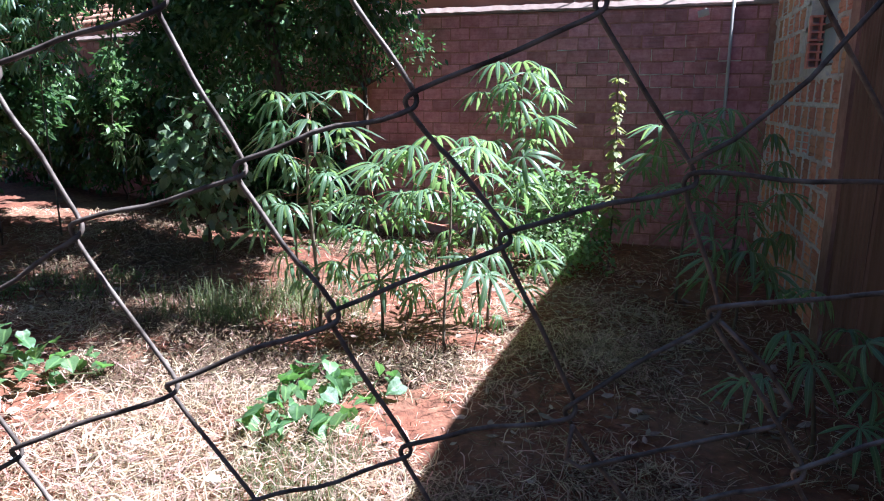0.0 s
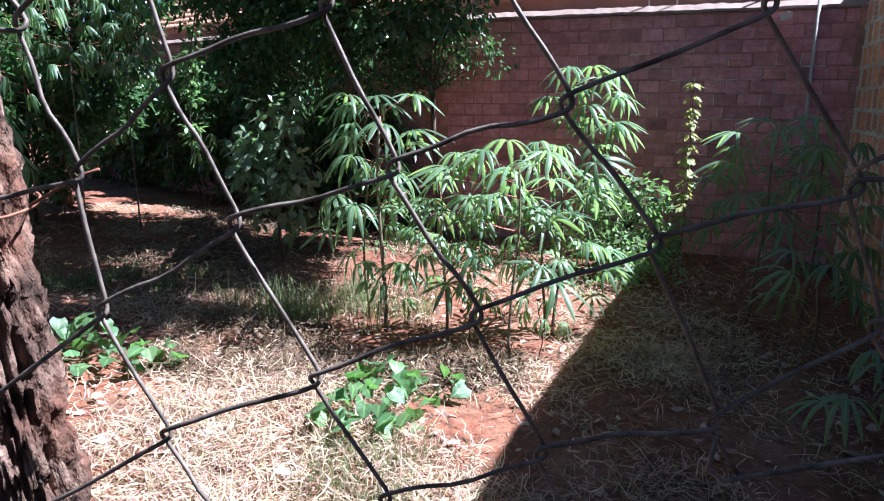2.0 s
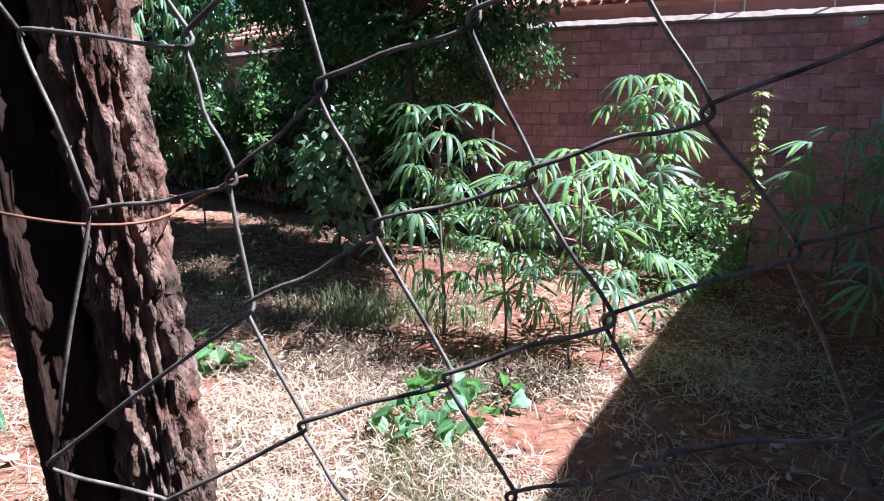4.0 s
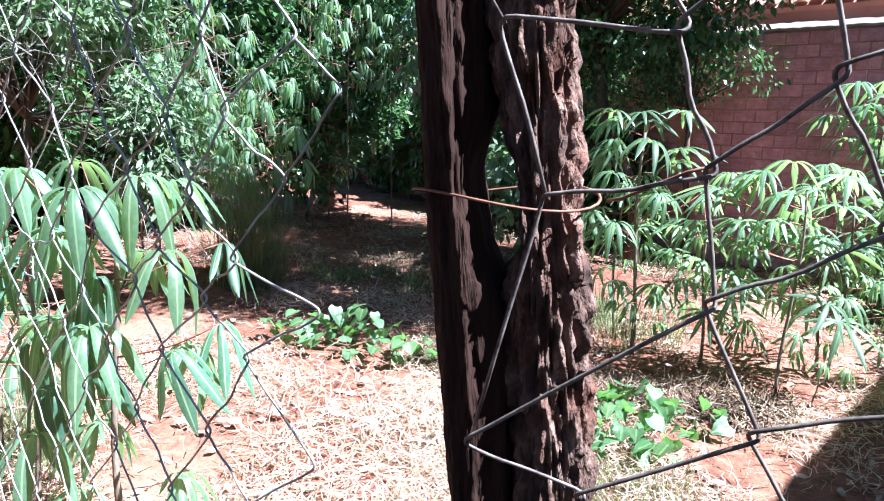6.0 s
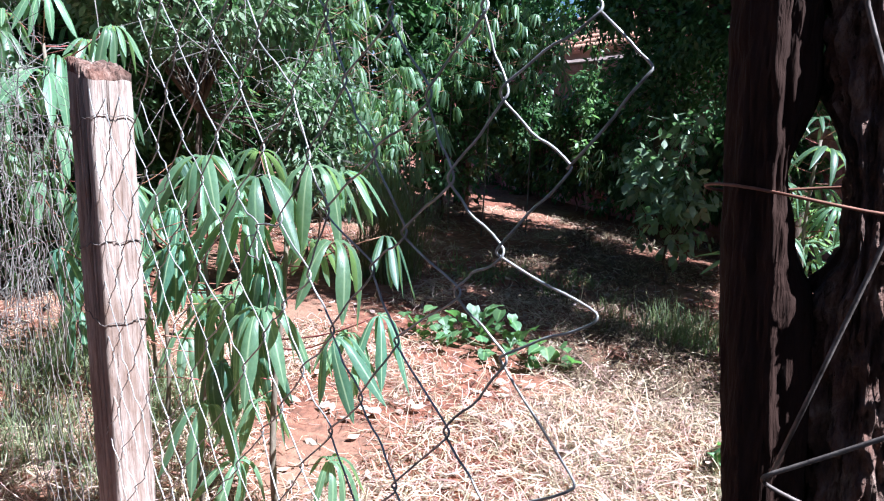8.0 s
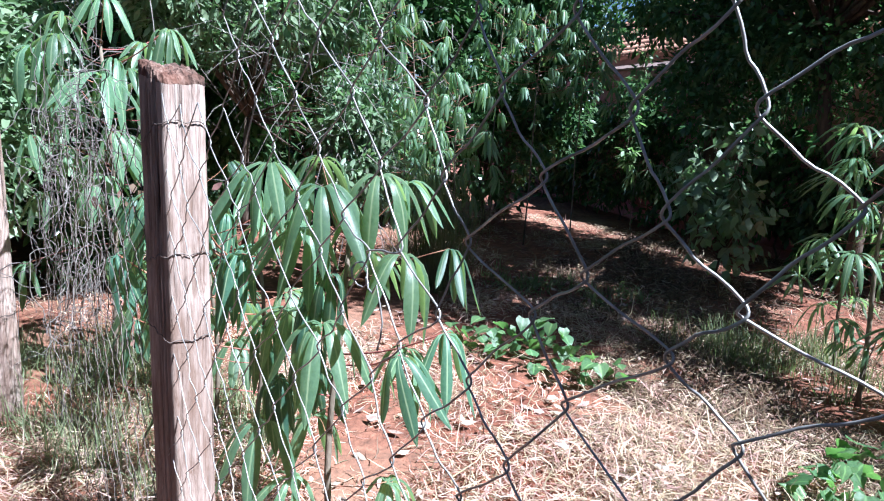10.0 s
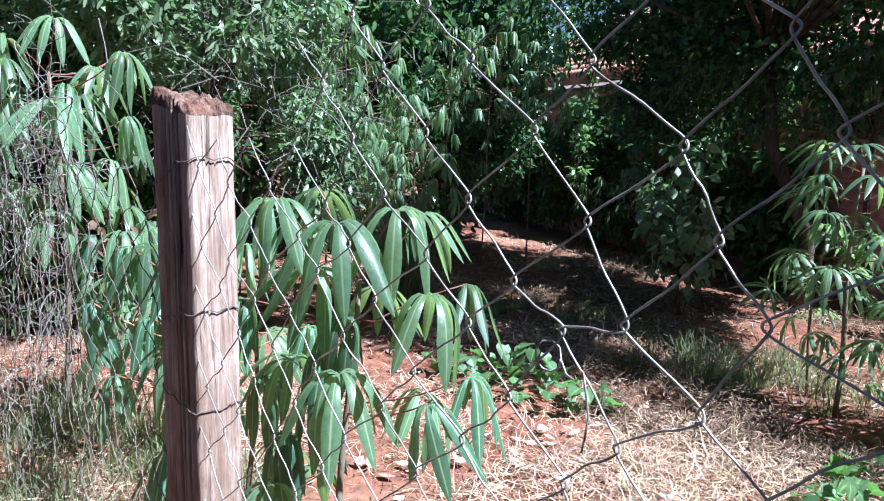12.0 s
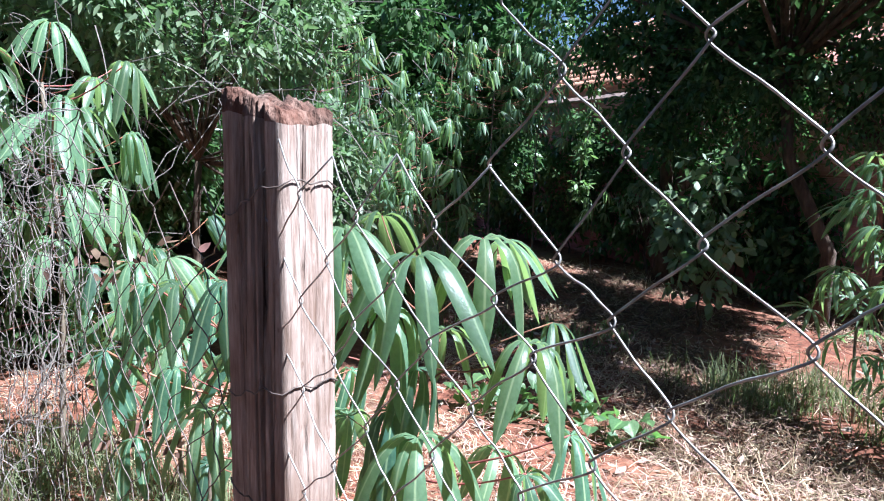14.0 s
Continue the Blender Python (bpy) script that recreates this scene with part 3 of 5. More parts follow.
def old_post(name, material, rotten, centre, section, height, seed, grain, lumps, ragged=0.02, splits=(), slope=0.0):
    """A wooden post: an outline (radius by angle) drawn upwards with fine grain, deep splits, chipped edges and a rotted, uneven top. centre(z) gives its axis."""
    n = 128
    zs = [-.15, .1, .3, .45] + [.5 + k * .012 for k in range(int((height - .5) / .012))] + [height]
    rows = len(zs) - 1
    r = random.Random(seed)
    V, F = [], []
    cracks = [(r.uniform(0, 2 * math.pi), r.uniform(.02, .05), r.uniform(.006, .03)) for _ in range(grain)]
    for j, z in enumerate(zs):
        cx, cy = centre(max(z, 0))
        left = max(0.0, (z - height + .05) / .05)
        for k in range(n):
            a = 2 * math.pi * k / n
            rad = section(a, z)
            for ca, cw, cd in cracks:
                d = abs((a - ca - 0.10 * math.sin(3 * z + ca * 5) + math.pi) % (2 * math.pi) - math.pi)
                if d < cw:
                    rad *= 1 - cd * (1 - d / cw)
            for ca, cw, cd, z0, z1 in splits:
                d = abs((a - ca - .06 * noise.noise((z * 7, ca, seed)) + math.pi) % (2 * math.pi) - math.pi)
                if d < cw and z0 < z < z1:
                    rad *= 1 - .7 * cd * (1 - d / cw) * min(1, (z - z0) * 12, (z1 - z) * 12 + (1 if z1 > height else 0))
            rad *= 1 + lumps * (noise.noise((3 * math.cos(a) + seed, 3 * math.sin(a), z * 5)) + .5 * noise.noise((9 * math.cos(a), 9 * math.sin(a) + seed, z * 14)))
            chip = noise.noise((2.5 * math.cos(a), 2.5 * math.sin(a), z * 11 + seed))
            rad *= 1 - .05 * max(0, chip - .25) - .10 * left ** 3 * max(0, .3 + noise.noise((1.6 * math.cos(a) - seed, 1.6 * math.sin(a), z * 20)))
            zz = z + left * ragged * (1.6 * noise.noise((2.2 * math.cos(a), 2.2 * math.sin(a), seed)) + .15 * noise.noise((9 * math.cos(a), 9 * math.sin(a), seed))) - left * slope * rad * math.cos(a)
            V.append((cx + rad * math.cos(a), cy + rad * math.sin(a), zz))
    for j in range(rows):
        for k in range(n):
            F.append((j * n + k, j * n + (k + 1) % n, (j + 1) * n + (k + 1) % n, (j + 1) * n + k))
    side_faces = len(F)
    # a sunk, splintered top
    top = [V[rows * n + k] for k in range(n)]
    mx, my = sum(p[0] for p in top) / n, sum(p[1] for p in top) / n
    mz = sum(p[2] for p in top) / n
    o = len(V)
    for s in (.82, .6, .38, .15):
        for k in range(n):
            x, y, z = top[k]
            px, py = mx + (x - mx) * s, my + (y - my) * s
            V.append((px, py, z * s + mz * (1 - s) - .002 + .014 * noise.noise((px * 70, py * 70, seed))))
    for s in range(4):
        a0 = rows * n if s == 0 else o + (s - 1) * n
        b0 = o + s * n
        for k in range(n):
            F.append((a0 + k, a0 + (k + 1) % n, b0 + (k + 1) % n, b0 + k))
    F.append(tuple(o + 3 * n + k for k in range(n)))
    me = Build().add(V, F).mesh(name, material, smooth=True)
    me.materials.append(rotten)
    for p in me.polygons:
        if p.index >= side_faces - n:
            p.material_index = 1
    return me


def squarish(half, turn, p=4.0, flat=1.0):
    """A rounded square section; flat under one makes it shallower than wide."""
    def f(a, z):
        c, s = abs(math.cos(a - turn)), abs(math.sin(a - turn)) / flat
        return half / (c ** p + s ** p) ** (1 / p)
    return f


# grey post, squared, leaning a touch
GREY_P = (-1.752, 0.657)
GREY_TURN = radians(-9)
GREY_FLAT = 0.68


def grey_axis(z):
    return 0.018 * (1.5 - z), 0.004 * z


grey = thing("fence_post", label="grey weathered squared wooden fence post with splintered top", category="fence post", group="fence posts",
             data=old_post("fence_post", POST_WOOD, OLD_WOOD, grey_axis, squarish(0.0635, GREY_TURN, 9.0, GREY_FLAT), 1.53, 11, 40, 0.03, 0.008, slope=.22,
                           splits=[(radians(-118), .10, .45, 1.25, 1.7), (radians(-92), .07, .40, .3, 1.5), (radians(-128), .06, .35, .2, 1.7), (radians(-67), .16, .42, 1.22, 1.7), (radians(-60), .05, .25, .2, 1.3), (radians(-78), .05, .35, .9, 1.6),
                                   (radians(-20), .03, .14, 1.1, 1.7), (radians(-35), .025, .12, .5, 1.2), (radians(-5), .03, .16, 1.25, 1.7), (radians(12), .025, .12, .4, 1.3)]))
grey.location = (*GREY_P, 0)
grey_far = thing("fence_post", label="old brown wooden fence post further along the fence", category="fence post", group="fence posts",
                 data=old_post("fence_post", POST_WOOD, BARK, lambda z: (-0.02 * z, 0.0), squarish(0.062, radians(-30), 2.6), 1.42, 23, 24, 0.07,
                               splits=[(radians(-60), .08, .3, .2, 1.6), (radians(-110), .06, .3, .5, 1.6)]))
grey_far.location = (-3.82, 1.02, 0)


# dark post: a rotten trunk, split lengthwise into two halves with a slot between them
SPLIT = Vector((0.985, 0.17, 0))
BACKW = Vector((-0.17, 0.985, 0))


def half_trunk(side, offset, half_w, half_d, z1, seed, material, rough):
    """One half: an oval column with cracks, plates and lumps; in the slot its inner flank draws back."""
    n = 120
    zs = [-.15, .1, .3, .5, .65, .8] + [0.85 + k * .0058 for k in range(int((z1 - .85) / .0058))]
    V, F = [], []
    for z in zs:
        slim = 1 - .30 * min(.5, max(0, 1.37 - z)) - .15 * max(0, z - 1.45)
        axis = Vector((-0.095 * (z - 1.35), 0, z)) + SPLIT * (side * offset * slim)
        slot = math.exp(-((z - 1.425) / .048) ** 4)
        for k in range(n):
            a = 2 * math.pi * k / n
            ca, sa = math.cos(a), math.sin(a)
            plates = noise.noise((2.6 * ca + seed, 2.6 * sa, z * 3.5))
            ridge = noise.noise((5.5 * ca, 5.5 * sa + seed, z * 8.0))
            lump = noise.noise((3.6 * ca, 3.6 * sa - seed, z * 62)) + .8 * noise.noise((6 * ca - seed, 6 * sa, z * 84))
            grit = noise.noise((11 * ca + seed, 11 * sa, z * 86))
            crack = max(0.0, .16 - abs(ridge)) / .16
            block = noise.cell((a * 7 + .8 * noise.noise((z * 9, a, seed)), z * 26 + 1.5 * plates, seed)) - .5
            e = 1 + .12 * plates + rough * .11 * block + rough * (.14 * lump + .08 * grit - .13 * crack)
            w = half_w * slim * e
            inner = -side * ca
            if inner > 0:
                w *= 1 - .62 * slot * inner ** .6 * (1 + .35 * noise.noise((z * 30, seed, 0)))
            q = axis + SPLIT * (w * ca) + BACKW * (half_d * e * sa)
            V.append(tuple(q))
    for j in range(len(zs) - 1):
        for k in range(n):
            F.append((j * n + k, j * n + (k + 1) % n, (j + 1) * n + (k + 1) % n, (j + 1) * n + k))
    F += [tuple(range(n))[::-1], tuple((len(zs) - 1) * n + k for k in range(n))]
    return Build().add(V, F).mesh("half_trunk", material, smooth=True)


TRUNK = Vector((-0.421, 0.402, 0))
dark = thing("old_trunk_post", at=TRUNK, label="dark rotten split tree trunk used as fence post", category="fence post")
part("half_trunk", half_trunk(-1, 0.028, 0.0275, 0.046, 2.1, 3.3, CHARRED_SHADED, .28), dark, label="blackened half of the split trunk, its unlit side put into the colour")
part("half_trunk", half_trunk(1, 0.028, 0.031, 0.038, 2.1, 8.1, OLD_WOOD, 1.35), dark, label="crumbling brown half of the split trunk")


# chain link: wires that zigzag downwards and hook into the next one at each knot
def wire_path(nodes, r, hook=0.006, slack=0.0, seed=0):
    """A bent wire through its knots, hooking round at each."""
    rr = random.Random(seed)
    pts = []
    for k, p in enumerate(nodes):
        p = Vector(p)
        if 0 < k < len(nodes) - 1:
            a, b = (Vector(nodes[k - 1]) - p), (Vector(nodes[k + 1]) - p)
            la, lb = a.length, b.length
            a, b = a.normalized(), b.normalized()
            out, up = -(a + b).normalized(), (a - b).normalized()
            s = 1 if out.x > 0 else -1
            y = Vector((0, s * .0019, 0))
            h = hook * rr.uniform(.75, 1.2)
            pts += [p + a * min(.020, la * .25) + up * h * .8 + y * .6, p + up * h + out * .001 + y, p + out * .0034, p - up * h + out * .001 - y,
                    p + b * min(.020, lb * .25) - up * h * .8 - y * .6]
            mid = (p + Vector(nodes[k + 1])) / 2 + Vector((rr.gauss(0, slack), rr.gauss(0, slack), rr.gauss(0, slack)))
            pts.append(mid)
        else:
            pts.append(p)
            if k == 0:
                mid = (p + Vector(nodes[1])) / 2 + Vector((rr.gauss(0, slack), 0, rr.gauss(0, slack)))
                pts.append(mid)
    # round the corners
    out = [pts[0]]
    for k in range(1, len(pts) - 1):
        out += [pts[k] * .75 + pts[k - 1] * .25, pts[k] * .75 + pts[k + 1] * .25]
    return out + [pts[-1]]


def chain_link(fence, origin, a, b, bends, test, span, r, seed, jitter, material, name="wire"):
    """All wires of one panel. Knot (i, j) lies at origin + i a + j b, pulled about by the bends; a wire steps down along b, then back along -a."""
    rr = random.Random(seed)
    pulls = [(i, j, x - origin[0] - i * a[0] - j * b[0], z - origin[1] - i * a[1] - j * b[1]) for (i, j), (x, z) in bends.items()]
    cache = {}

    def knot(i, j):
        if (i, j) not in cache:
            x, z, tot, px, pz = origin[0] + i * a[0] + j * b[0], origin[1] + i * a[1] + j * b[1], .015, 0.0, 0.0
            for bi, bj, dx, dz in pulls:
                w = math.exp(-((i - bi) ** 2 + (j - bj) ** 2) / 1.1)
                tot, px, pz = tot + w, px + w * dx, pz + w * dz
            loose = 0.25 if (i, j) in bends else 1.0
            if (i, j) in bends:
                x, z = bends[i, j]
            else:
                x, z = x + px / tot + rr.gauss(0, jitter), z + pz / tot + rr.gauss(0, jitter)
            cache[i, j] = (x, fence_y(x) + rr.gauss(0, jitter * .8 * loose), z)
        return cache[i, j]

    for w in range(*span):
        run, i, j = [], w + 40, -40
        for step in range(220):
            p = knot(i, j)
            if test(p[0], p[2]):
                run.append(p)
            else:
                if len(run) > 1:
                    part(name, Build().tube(wire_path(run, r, hook=.0042, slack=jitter * .5, seed=w), r, 6).mesh(name, material, smooth=True), fence)
                run = []
            if p[2] < -0.2:
                break
            if step % 2 == 0:
                j += 1
            else:
                i -= 1


EAST_BENDS = {(0, 0): (-.196, 1.43), (1, 0): (-.106, 1.462), (2, 0): (-.016, 1.497), (3, 0): (.079, 1.545), (-1, 0): (-.279, 1.376), (0, 1): (-.153, 1.339), (1, 1): (-.060, 1.381),
              (2, 1): (.034, 1.425), (3, 1): (.131, 1.457), (-1, 1): (-.247, 1.298), (0, -1): (-.227, 1.510), (1, -1): (-.140, 1.546), (-1, -1): (-.286, 1.455), (1, 2): (-.021, 1.299),
              (2, 2): (.073, 1.325), (3, 2): (.150, 1.384), (-1, -2): (-.308, 1.536), (4, 1): (.243, 1.460), (-2, 0): (-.427, 1.256),
              (-2, -1): (-.382, 1.432), (-2, -2): (-.413, 1.54)}
NEAR_BENDS = {(0, 0): (-.658, 1.42), (0, -1): (-.688, 1.479), (0, -2): (-.738, 1.541), (1, 0): (-.612, 1.482), (1, 1): (-.563, 1.436), (1, 2): (-.525, 1.392), (1, -1): (-.632, 1.538),
              (0, 1): (-.607, 1.375), (0, 2): (-.537, 1.343), (-1, 0): (-.713, 1.370), (-1, -1): (-.755, 1.431), (-1, -2): (-.804, 1.490), (-1, -3): (-.835, 1.549), (-1, 1): (-.645, 1.337),
              (-1, 2): (-.600, 1.298), (-2, 0): (-.756, 1.331), (-2, 1): (-.720, 1.275), (-3, 1): (-.771, 1.203), (2, 0): (-.551, 1.533), (2, 1): (-.518, 1.498)}
FAR_BENDS = {(-2, -1): (-.832, 1.370), (-2, -2): (-.866, 1.419), (-2, -3): (-.895, 1.479), (-2, -4): (-.970, 1.538), (-3, -2): (-.928, 1.347), (-3, -3): (-.965, 1.420), (-3, -4): (-1.020, 1.487),
             (-3, -5): (-1.092, 1.547), (-3, -1): (-.867, 1.299), (-4, -2): (-.981, 1.331), (-4, -3): (-1.033, 1.361), (-4, -4): (-1.089, 1.425), (-4, -5): (-1.147, 1.482), (-4, -6): (-1.215, 1.547),
             (-5, -2): (-1.032, 1.258), (-5, -3): (-1.083, 1.312), (-5, -4): (-1.143, 1.366), (-5, -5): (-1.209, 1.419), (-5, -6): (-1.265, 1.475), (-6, -4): (-1.222, 1.304), (-6, -6): (-1.316, 1.395),
             (-7, -5): (-1.334, 1.315), (-7, -7): (-1.446, 1.408)}
fence_east = thing("chain_link_fence", label="sagging rusty wide-mesh chain link fence beside the trunk post", category="fence")
chain_link(fence_east, (-0.196, 1.43), (0.0925, 0.0345), (0.0440, -0.0865), EAST_BENDS, lambda x, z: -0.47 < x < 1.3 and 0.02 < z < 1.78,
           (-45, 45), 0.00145, 4, 0.004, DARK_WIRE)
for run in ([(.127, 1.466), (.150, 1.478), (.185, 1.508), (.222, 1.553), (.27, 1.60)], [(.074, 1.318), (.071, 1.297), (.080, 1.291), (.140, 1.306), (.188, 1.317), (.197, 1.329), (.181, 1.352), (.152, 1.380)]):
    part("loose_wire", Build().tube([(x, fence_y(x) - .004, z) for x, z in run], .00145, 6).mesh("loose_wire", DARK_WIRE, smooth=True), fence_east)
fence_west = thing("chain_link_fence", label="torn grey chain link fence with loose wire ends between posts", category="fence")


def torn(x, z):
    edge = -0.505 if z > 1.41 else -0.53
    return -1.80 < x < edge and 0.02 < z < (1.52 if x < -1.42 else 1.78)


chain_link(fence_west, (-0.658, 1.42), (0.0555, 0.0590), (0.0550, -0.0590), {**NEAR_BENDS, **FAR_BENDS}, torn, (-90, 30), 0.0010, 9, 0.0035, WIRE)

fence_along = thing("chain_link_fence", label="rusty chain link fence overgrown with dead vines", category="fence")
chain_link(fence_along, (-1.80, 1.42), (0.0555, 0.0590), (0.0550, -0.0590), {}, lambda x, z: -3.7 < x < -1.80 and 0.05 < z < 1.45, (-90, 30), 0.0010, 10, 0.006, DARK_WIRE)

# torn wire end that curls up in the gap
curl = [(-0.981 + .0115 * math.cos(k * .7) - .010, 1.308 + .0135 * math.sin(k * .7)) for k in range(9, -1, -1)]
curl = curl + [(-0.972, 1.299), (-0.962, 1.297), (-0.957, 1.306), (-0.954, 1.285), (-0.952, 1.268), (-0.953, 1.252), (-0.954, 1.24)]
part("loose_wire", Build().tube([(x, fence_y(x) - .004 + .004 * math.sin(k), z) for k, (x, z) in enumerate(curl)], .0009, 6).mesh("loose_wire", WIRE, smooth=True), fence_west,
     label="torn wire end curled into a loop")

# binding wire round the trunk
bind = thing("binding_wire", label="rusty binding wire wound round the trunk post", category="wire")
loop = []
for k in range(30):
    a = 2 * math.pi * k / 29
    q = TRUNK + SPLIT * (0.069 * math.cos(a)) + BACKW * (0.051 * math.sin(a))
    loop.append((q.x - .006, q.y, 1.427 + 0.005 * math.sin(a * 2)))
part("loop", Build().tube(loop, 0.0011, 6).mesh("loop", RUST, smooth=True), bind)
part("tail", Build().tube([(-0.352, 0.40, 1.428), (-0.34, 0.385, 1.432), (-0.30, 0.378, 1.452), (-0.287, 0.376, 1.456)], 0.0011, 6).mesh("tail", RUST, smooth=True), bind)
tie = thing("binding_wire", label="twisted dark wire tied round the grey post", category="wire")
for z, tilt in ((1.405, .03), (1.165, .018), (1.02, -.01)):
    pts = []
    for k in range(33):
        a = 2 * math.pi * k / 32
        rr_ = squarish(0.0665, GREY_TURN, 8.0, GREY_FLAT * 1.04)(a, 0)
        ax, ay = grey_axis(z)
        pts.append((GREY_P[0] + ax + rr_ * math.cos(a), GREY_P[1] + ay + rr_ * math.sin(a), z + tilt * math.cos(a + .3) + .004 * math.sin(9 * a)))
    part("loop", Build().tube(pts, 0.0011, 6).mesh("loop", DARK_WIRE, smooth=True), tie)


# ---- cassava ----
def palmate_leaf(seed, lobes=7, start=15.0, hang=-70.0, width=0.16, span=235.0, soft=.16, belly=1.05, material=None):
    """A hand-shaped leaf of unit size: long pointed lobes from one hub that bend over at once and then hang almost straight; petiole from -x."""
    r = random.Random(seed)
    V, Q, UV = [], [], []
    sec = 9
    for k in range(lobes):
        rel = (k - (lobes - 1) / 2) / ((lobes - 1) / 2)
        az = radians(rel * span / 2 + r.uniform(-7, 7))
        L = (1 - .34 * abs(rel) ** 1.6) * r.uniform(.9, 1.05)
        e0, e1 = radians(start + r.uniform(-8, 8)), radians(max(-91, hang + r.uniform(-13, 13)))
        p = Vector((0.012 * math.cos(az), 0.012 * math.sin(az), 0))
        side = Vector((-math.sin(az), math.cos(az), 0))
        twist, sway, fold = r.uniform(-.5, .5), r.uniform(-.10, .10), r.uniform(.25, .6)
        o = len(V)
        for s in range(sec + 1):
            f = s / sec
            w = width * L * .5 * (math.sin(math.pi * min(1, f * .92 + .06) ** belly)) ** .85 * (1 + .06 * math.sin(9 * f + k))
            if s == sec:
                w = 0.003
            e = e0 + (e1 - e0) * (1 - math.exp(-f / soft))
            d = Vector((math.cos(az + sway * f) * math.cos(e), math.sin(az + sway * f) * math.cos(e), math.sin(e)))
            up = side.cross(d) * -1
            sd = (side * math.cos(twist * f) + up * math.sin(twist * f))
            drop = up * (-w * fold)
            V += [tuple(p + sd * w + drop), tuple(p), tuple(p - sd * w + drop)]
            UV += [(0, f), (.5, f), (1, f)]
            p = p + d * (L / sec)
        for s in range(sec):
            a = o + 3 * s
            Q += [(a, a + 1, a + 4, a + 3), (a + 1, a + 2, a + 5, a + 4)]
    return mesh_np("leaf", V, Q, material or CASSAVA, UV, smooth=True)


DROOPY = [palmate_leaf(k, 6 + k % 3, start=14, hang=(-86, -76, -68, -82, -64, -78)[k], width=.150, soft=.2, belly=1.25) for k in range(6)]
TIRED = [palmate_leaf(40 + k, 6 + k % 2, start=0, hang=(-88, -83, -78, -86, -73, -81)[k], width=.145, span=225, soft=.12, belly=1.25) for k in range(6)]
SHADED = [palmate_leaf(60 + k, 6 + k % 2, start=0, hang=(-88, -83, -78, -86, -73, -81)[k], width=.145, span=225, soft=.12, belly=1.25, material=SHADED_CASSAVA) for k in range(6)]
SPREAD = [palmate_leaf(20 + k, 8 + (k % 2), start=24, hang=(-58, -70, -50, -76, -64, -80)[k], width=.115, span=262, soft=.32) for k in range(6)]


def petiole_mesh(bow):
    pts = [(bow * math.sin(math.pi * s / 5), 0, s / 5) for s in range(6)]
    return Build().tube(pts, [.0085, .0075, .007, .0065, .006, .006], 5).mesh("petiole", PETIOLE, smooth=True)


PETIOLES = [petiole_mesh(b) for b in (.05, .10, -.04)]


def axis_frame(z, x):
    z = z.normalized()
    x = (x - z * x.dot(z))
    x = x.normalized() if x.length > 1e-6 else z.orthogonal().normalized()
    return Matrix((x, z.cross(x), z)).transposed().to_4x4()


def add_leaf(plant, attach, hub, lobe, kinds, r, tilt=12):
    """A leaf at its hub, with the stalk that carries it from the stem; all relative to the plant's foot."""
    attach, hub = Vector(attach), Vector(hub)
    out = Vector((hub.x - attach.x, hub.y - attach.y, 0))
    if out.length < .01:
        out = Vector((r.uniform(-1, 1), r.uniform(-1, 1), 0))
    d = hub - attach
    part("petiole", r.choice(PETIOLES), plant, Matrix.Translation(attach) @ axis_frame(d, out) @ Matrix.Diagonal((max(.22, d.length), max(.22, d.length), d.length, 1)))
    az = math.atan2(out.y, out.x) + r.uniform(-.5, .5)
    m = Matrix.Translation(hub) @ Matrix.Rotation(az, 4, "Z") @ Matrix.Rotation(radians(r.gauss(6, tilt)), 4, "Y") @ Matrix.Rotation(radians(r.gauss(0, tilt)), 4, "X")
    part("leaf", r.choice(kinds), plant, m @ Matrix.Scale(lobe * r.uniform(.82, 1.12), 4))


def cassava(base, height, spread, leaves, lobe, seed, label, kinds=None, low=.45, bend=(0, 0), hubs=(), group="cassava plants", thick=.011):
    r = random.Random(seed)
    kinds = kinds or SPREAD
    bx, by = base
    bz = ground_z(bx, by)
    plant = thing("cassava_plant", (bx, by, bz), label, "cassava plant", group)

    def stem_at(f):
        return Vector((bend[0] * f ** 1.5 + .02 * math.sin(5 * f + seed), bend[1] * f ** 1.5 + .02 * math.cos(4 * f + seed), height * .93 * f))

    part("stem", Build().tube([stem_at(k / 9) - Vector((0, 0, .05 if k == 0 else 0)) for k in range(10)], [thick * (1 - .05 * k) for k in range(10)], 7)
         .mesh("stem", CASSAVA_STEM, smooth=True), plant)
    for k in range(leaves):
        f = low + (1 - low) * ((k + .5) / leaves) ** .75
        a = 2.4 * k + r.uniform(-.5, .5)
        ln = spread * r.uniform(.65, 1.05) * (1.05 - .45 * ((f - low) / (1 - low)) ** 2)
        rise = ln * (r.uniform(-.15, .35) + .45 * ((f - low) / (1 - low)) ** 3)
        at = stem_at(f)
        add_leaf(plant, at, at + Vector((math.cos(a) * ln, math.sin(a) * ln, rise)), lobe, kinds, r)
    for x, y, z in hubs:
        hub = Vector((x - bx, y - by, z - bz))
        f = min(1.0, max(.25, (hub.z - .05 - .25 * Vector((hub.x, hub.y)).length) / (height * .93)))
        # hubs below 1.1 m take the leaf with shade in its colour
        add_leaf(plant, stem_at(f), hub, lobe, SHADED if kinds is DROOPY and z < 1.1 else kinds, r, 7)
    return plant


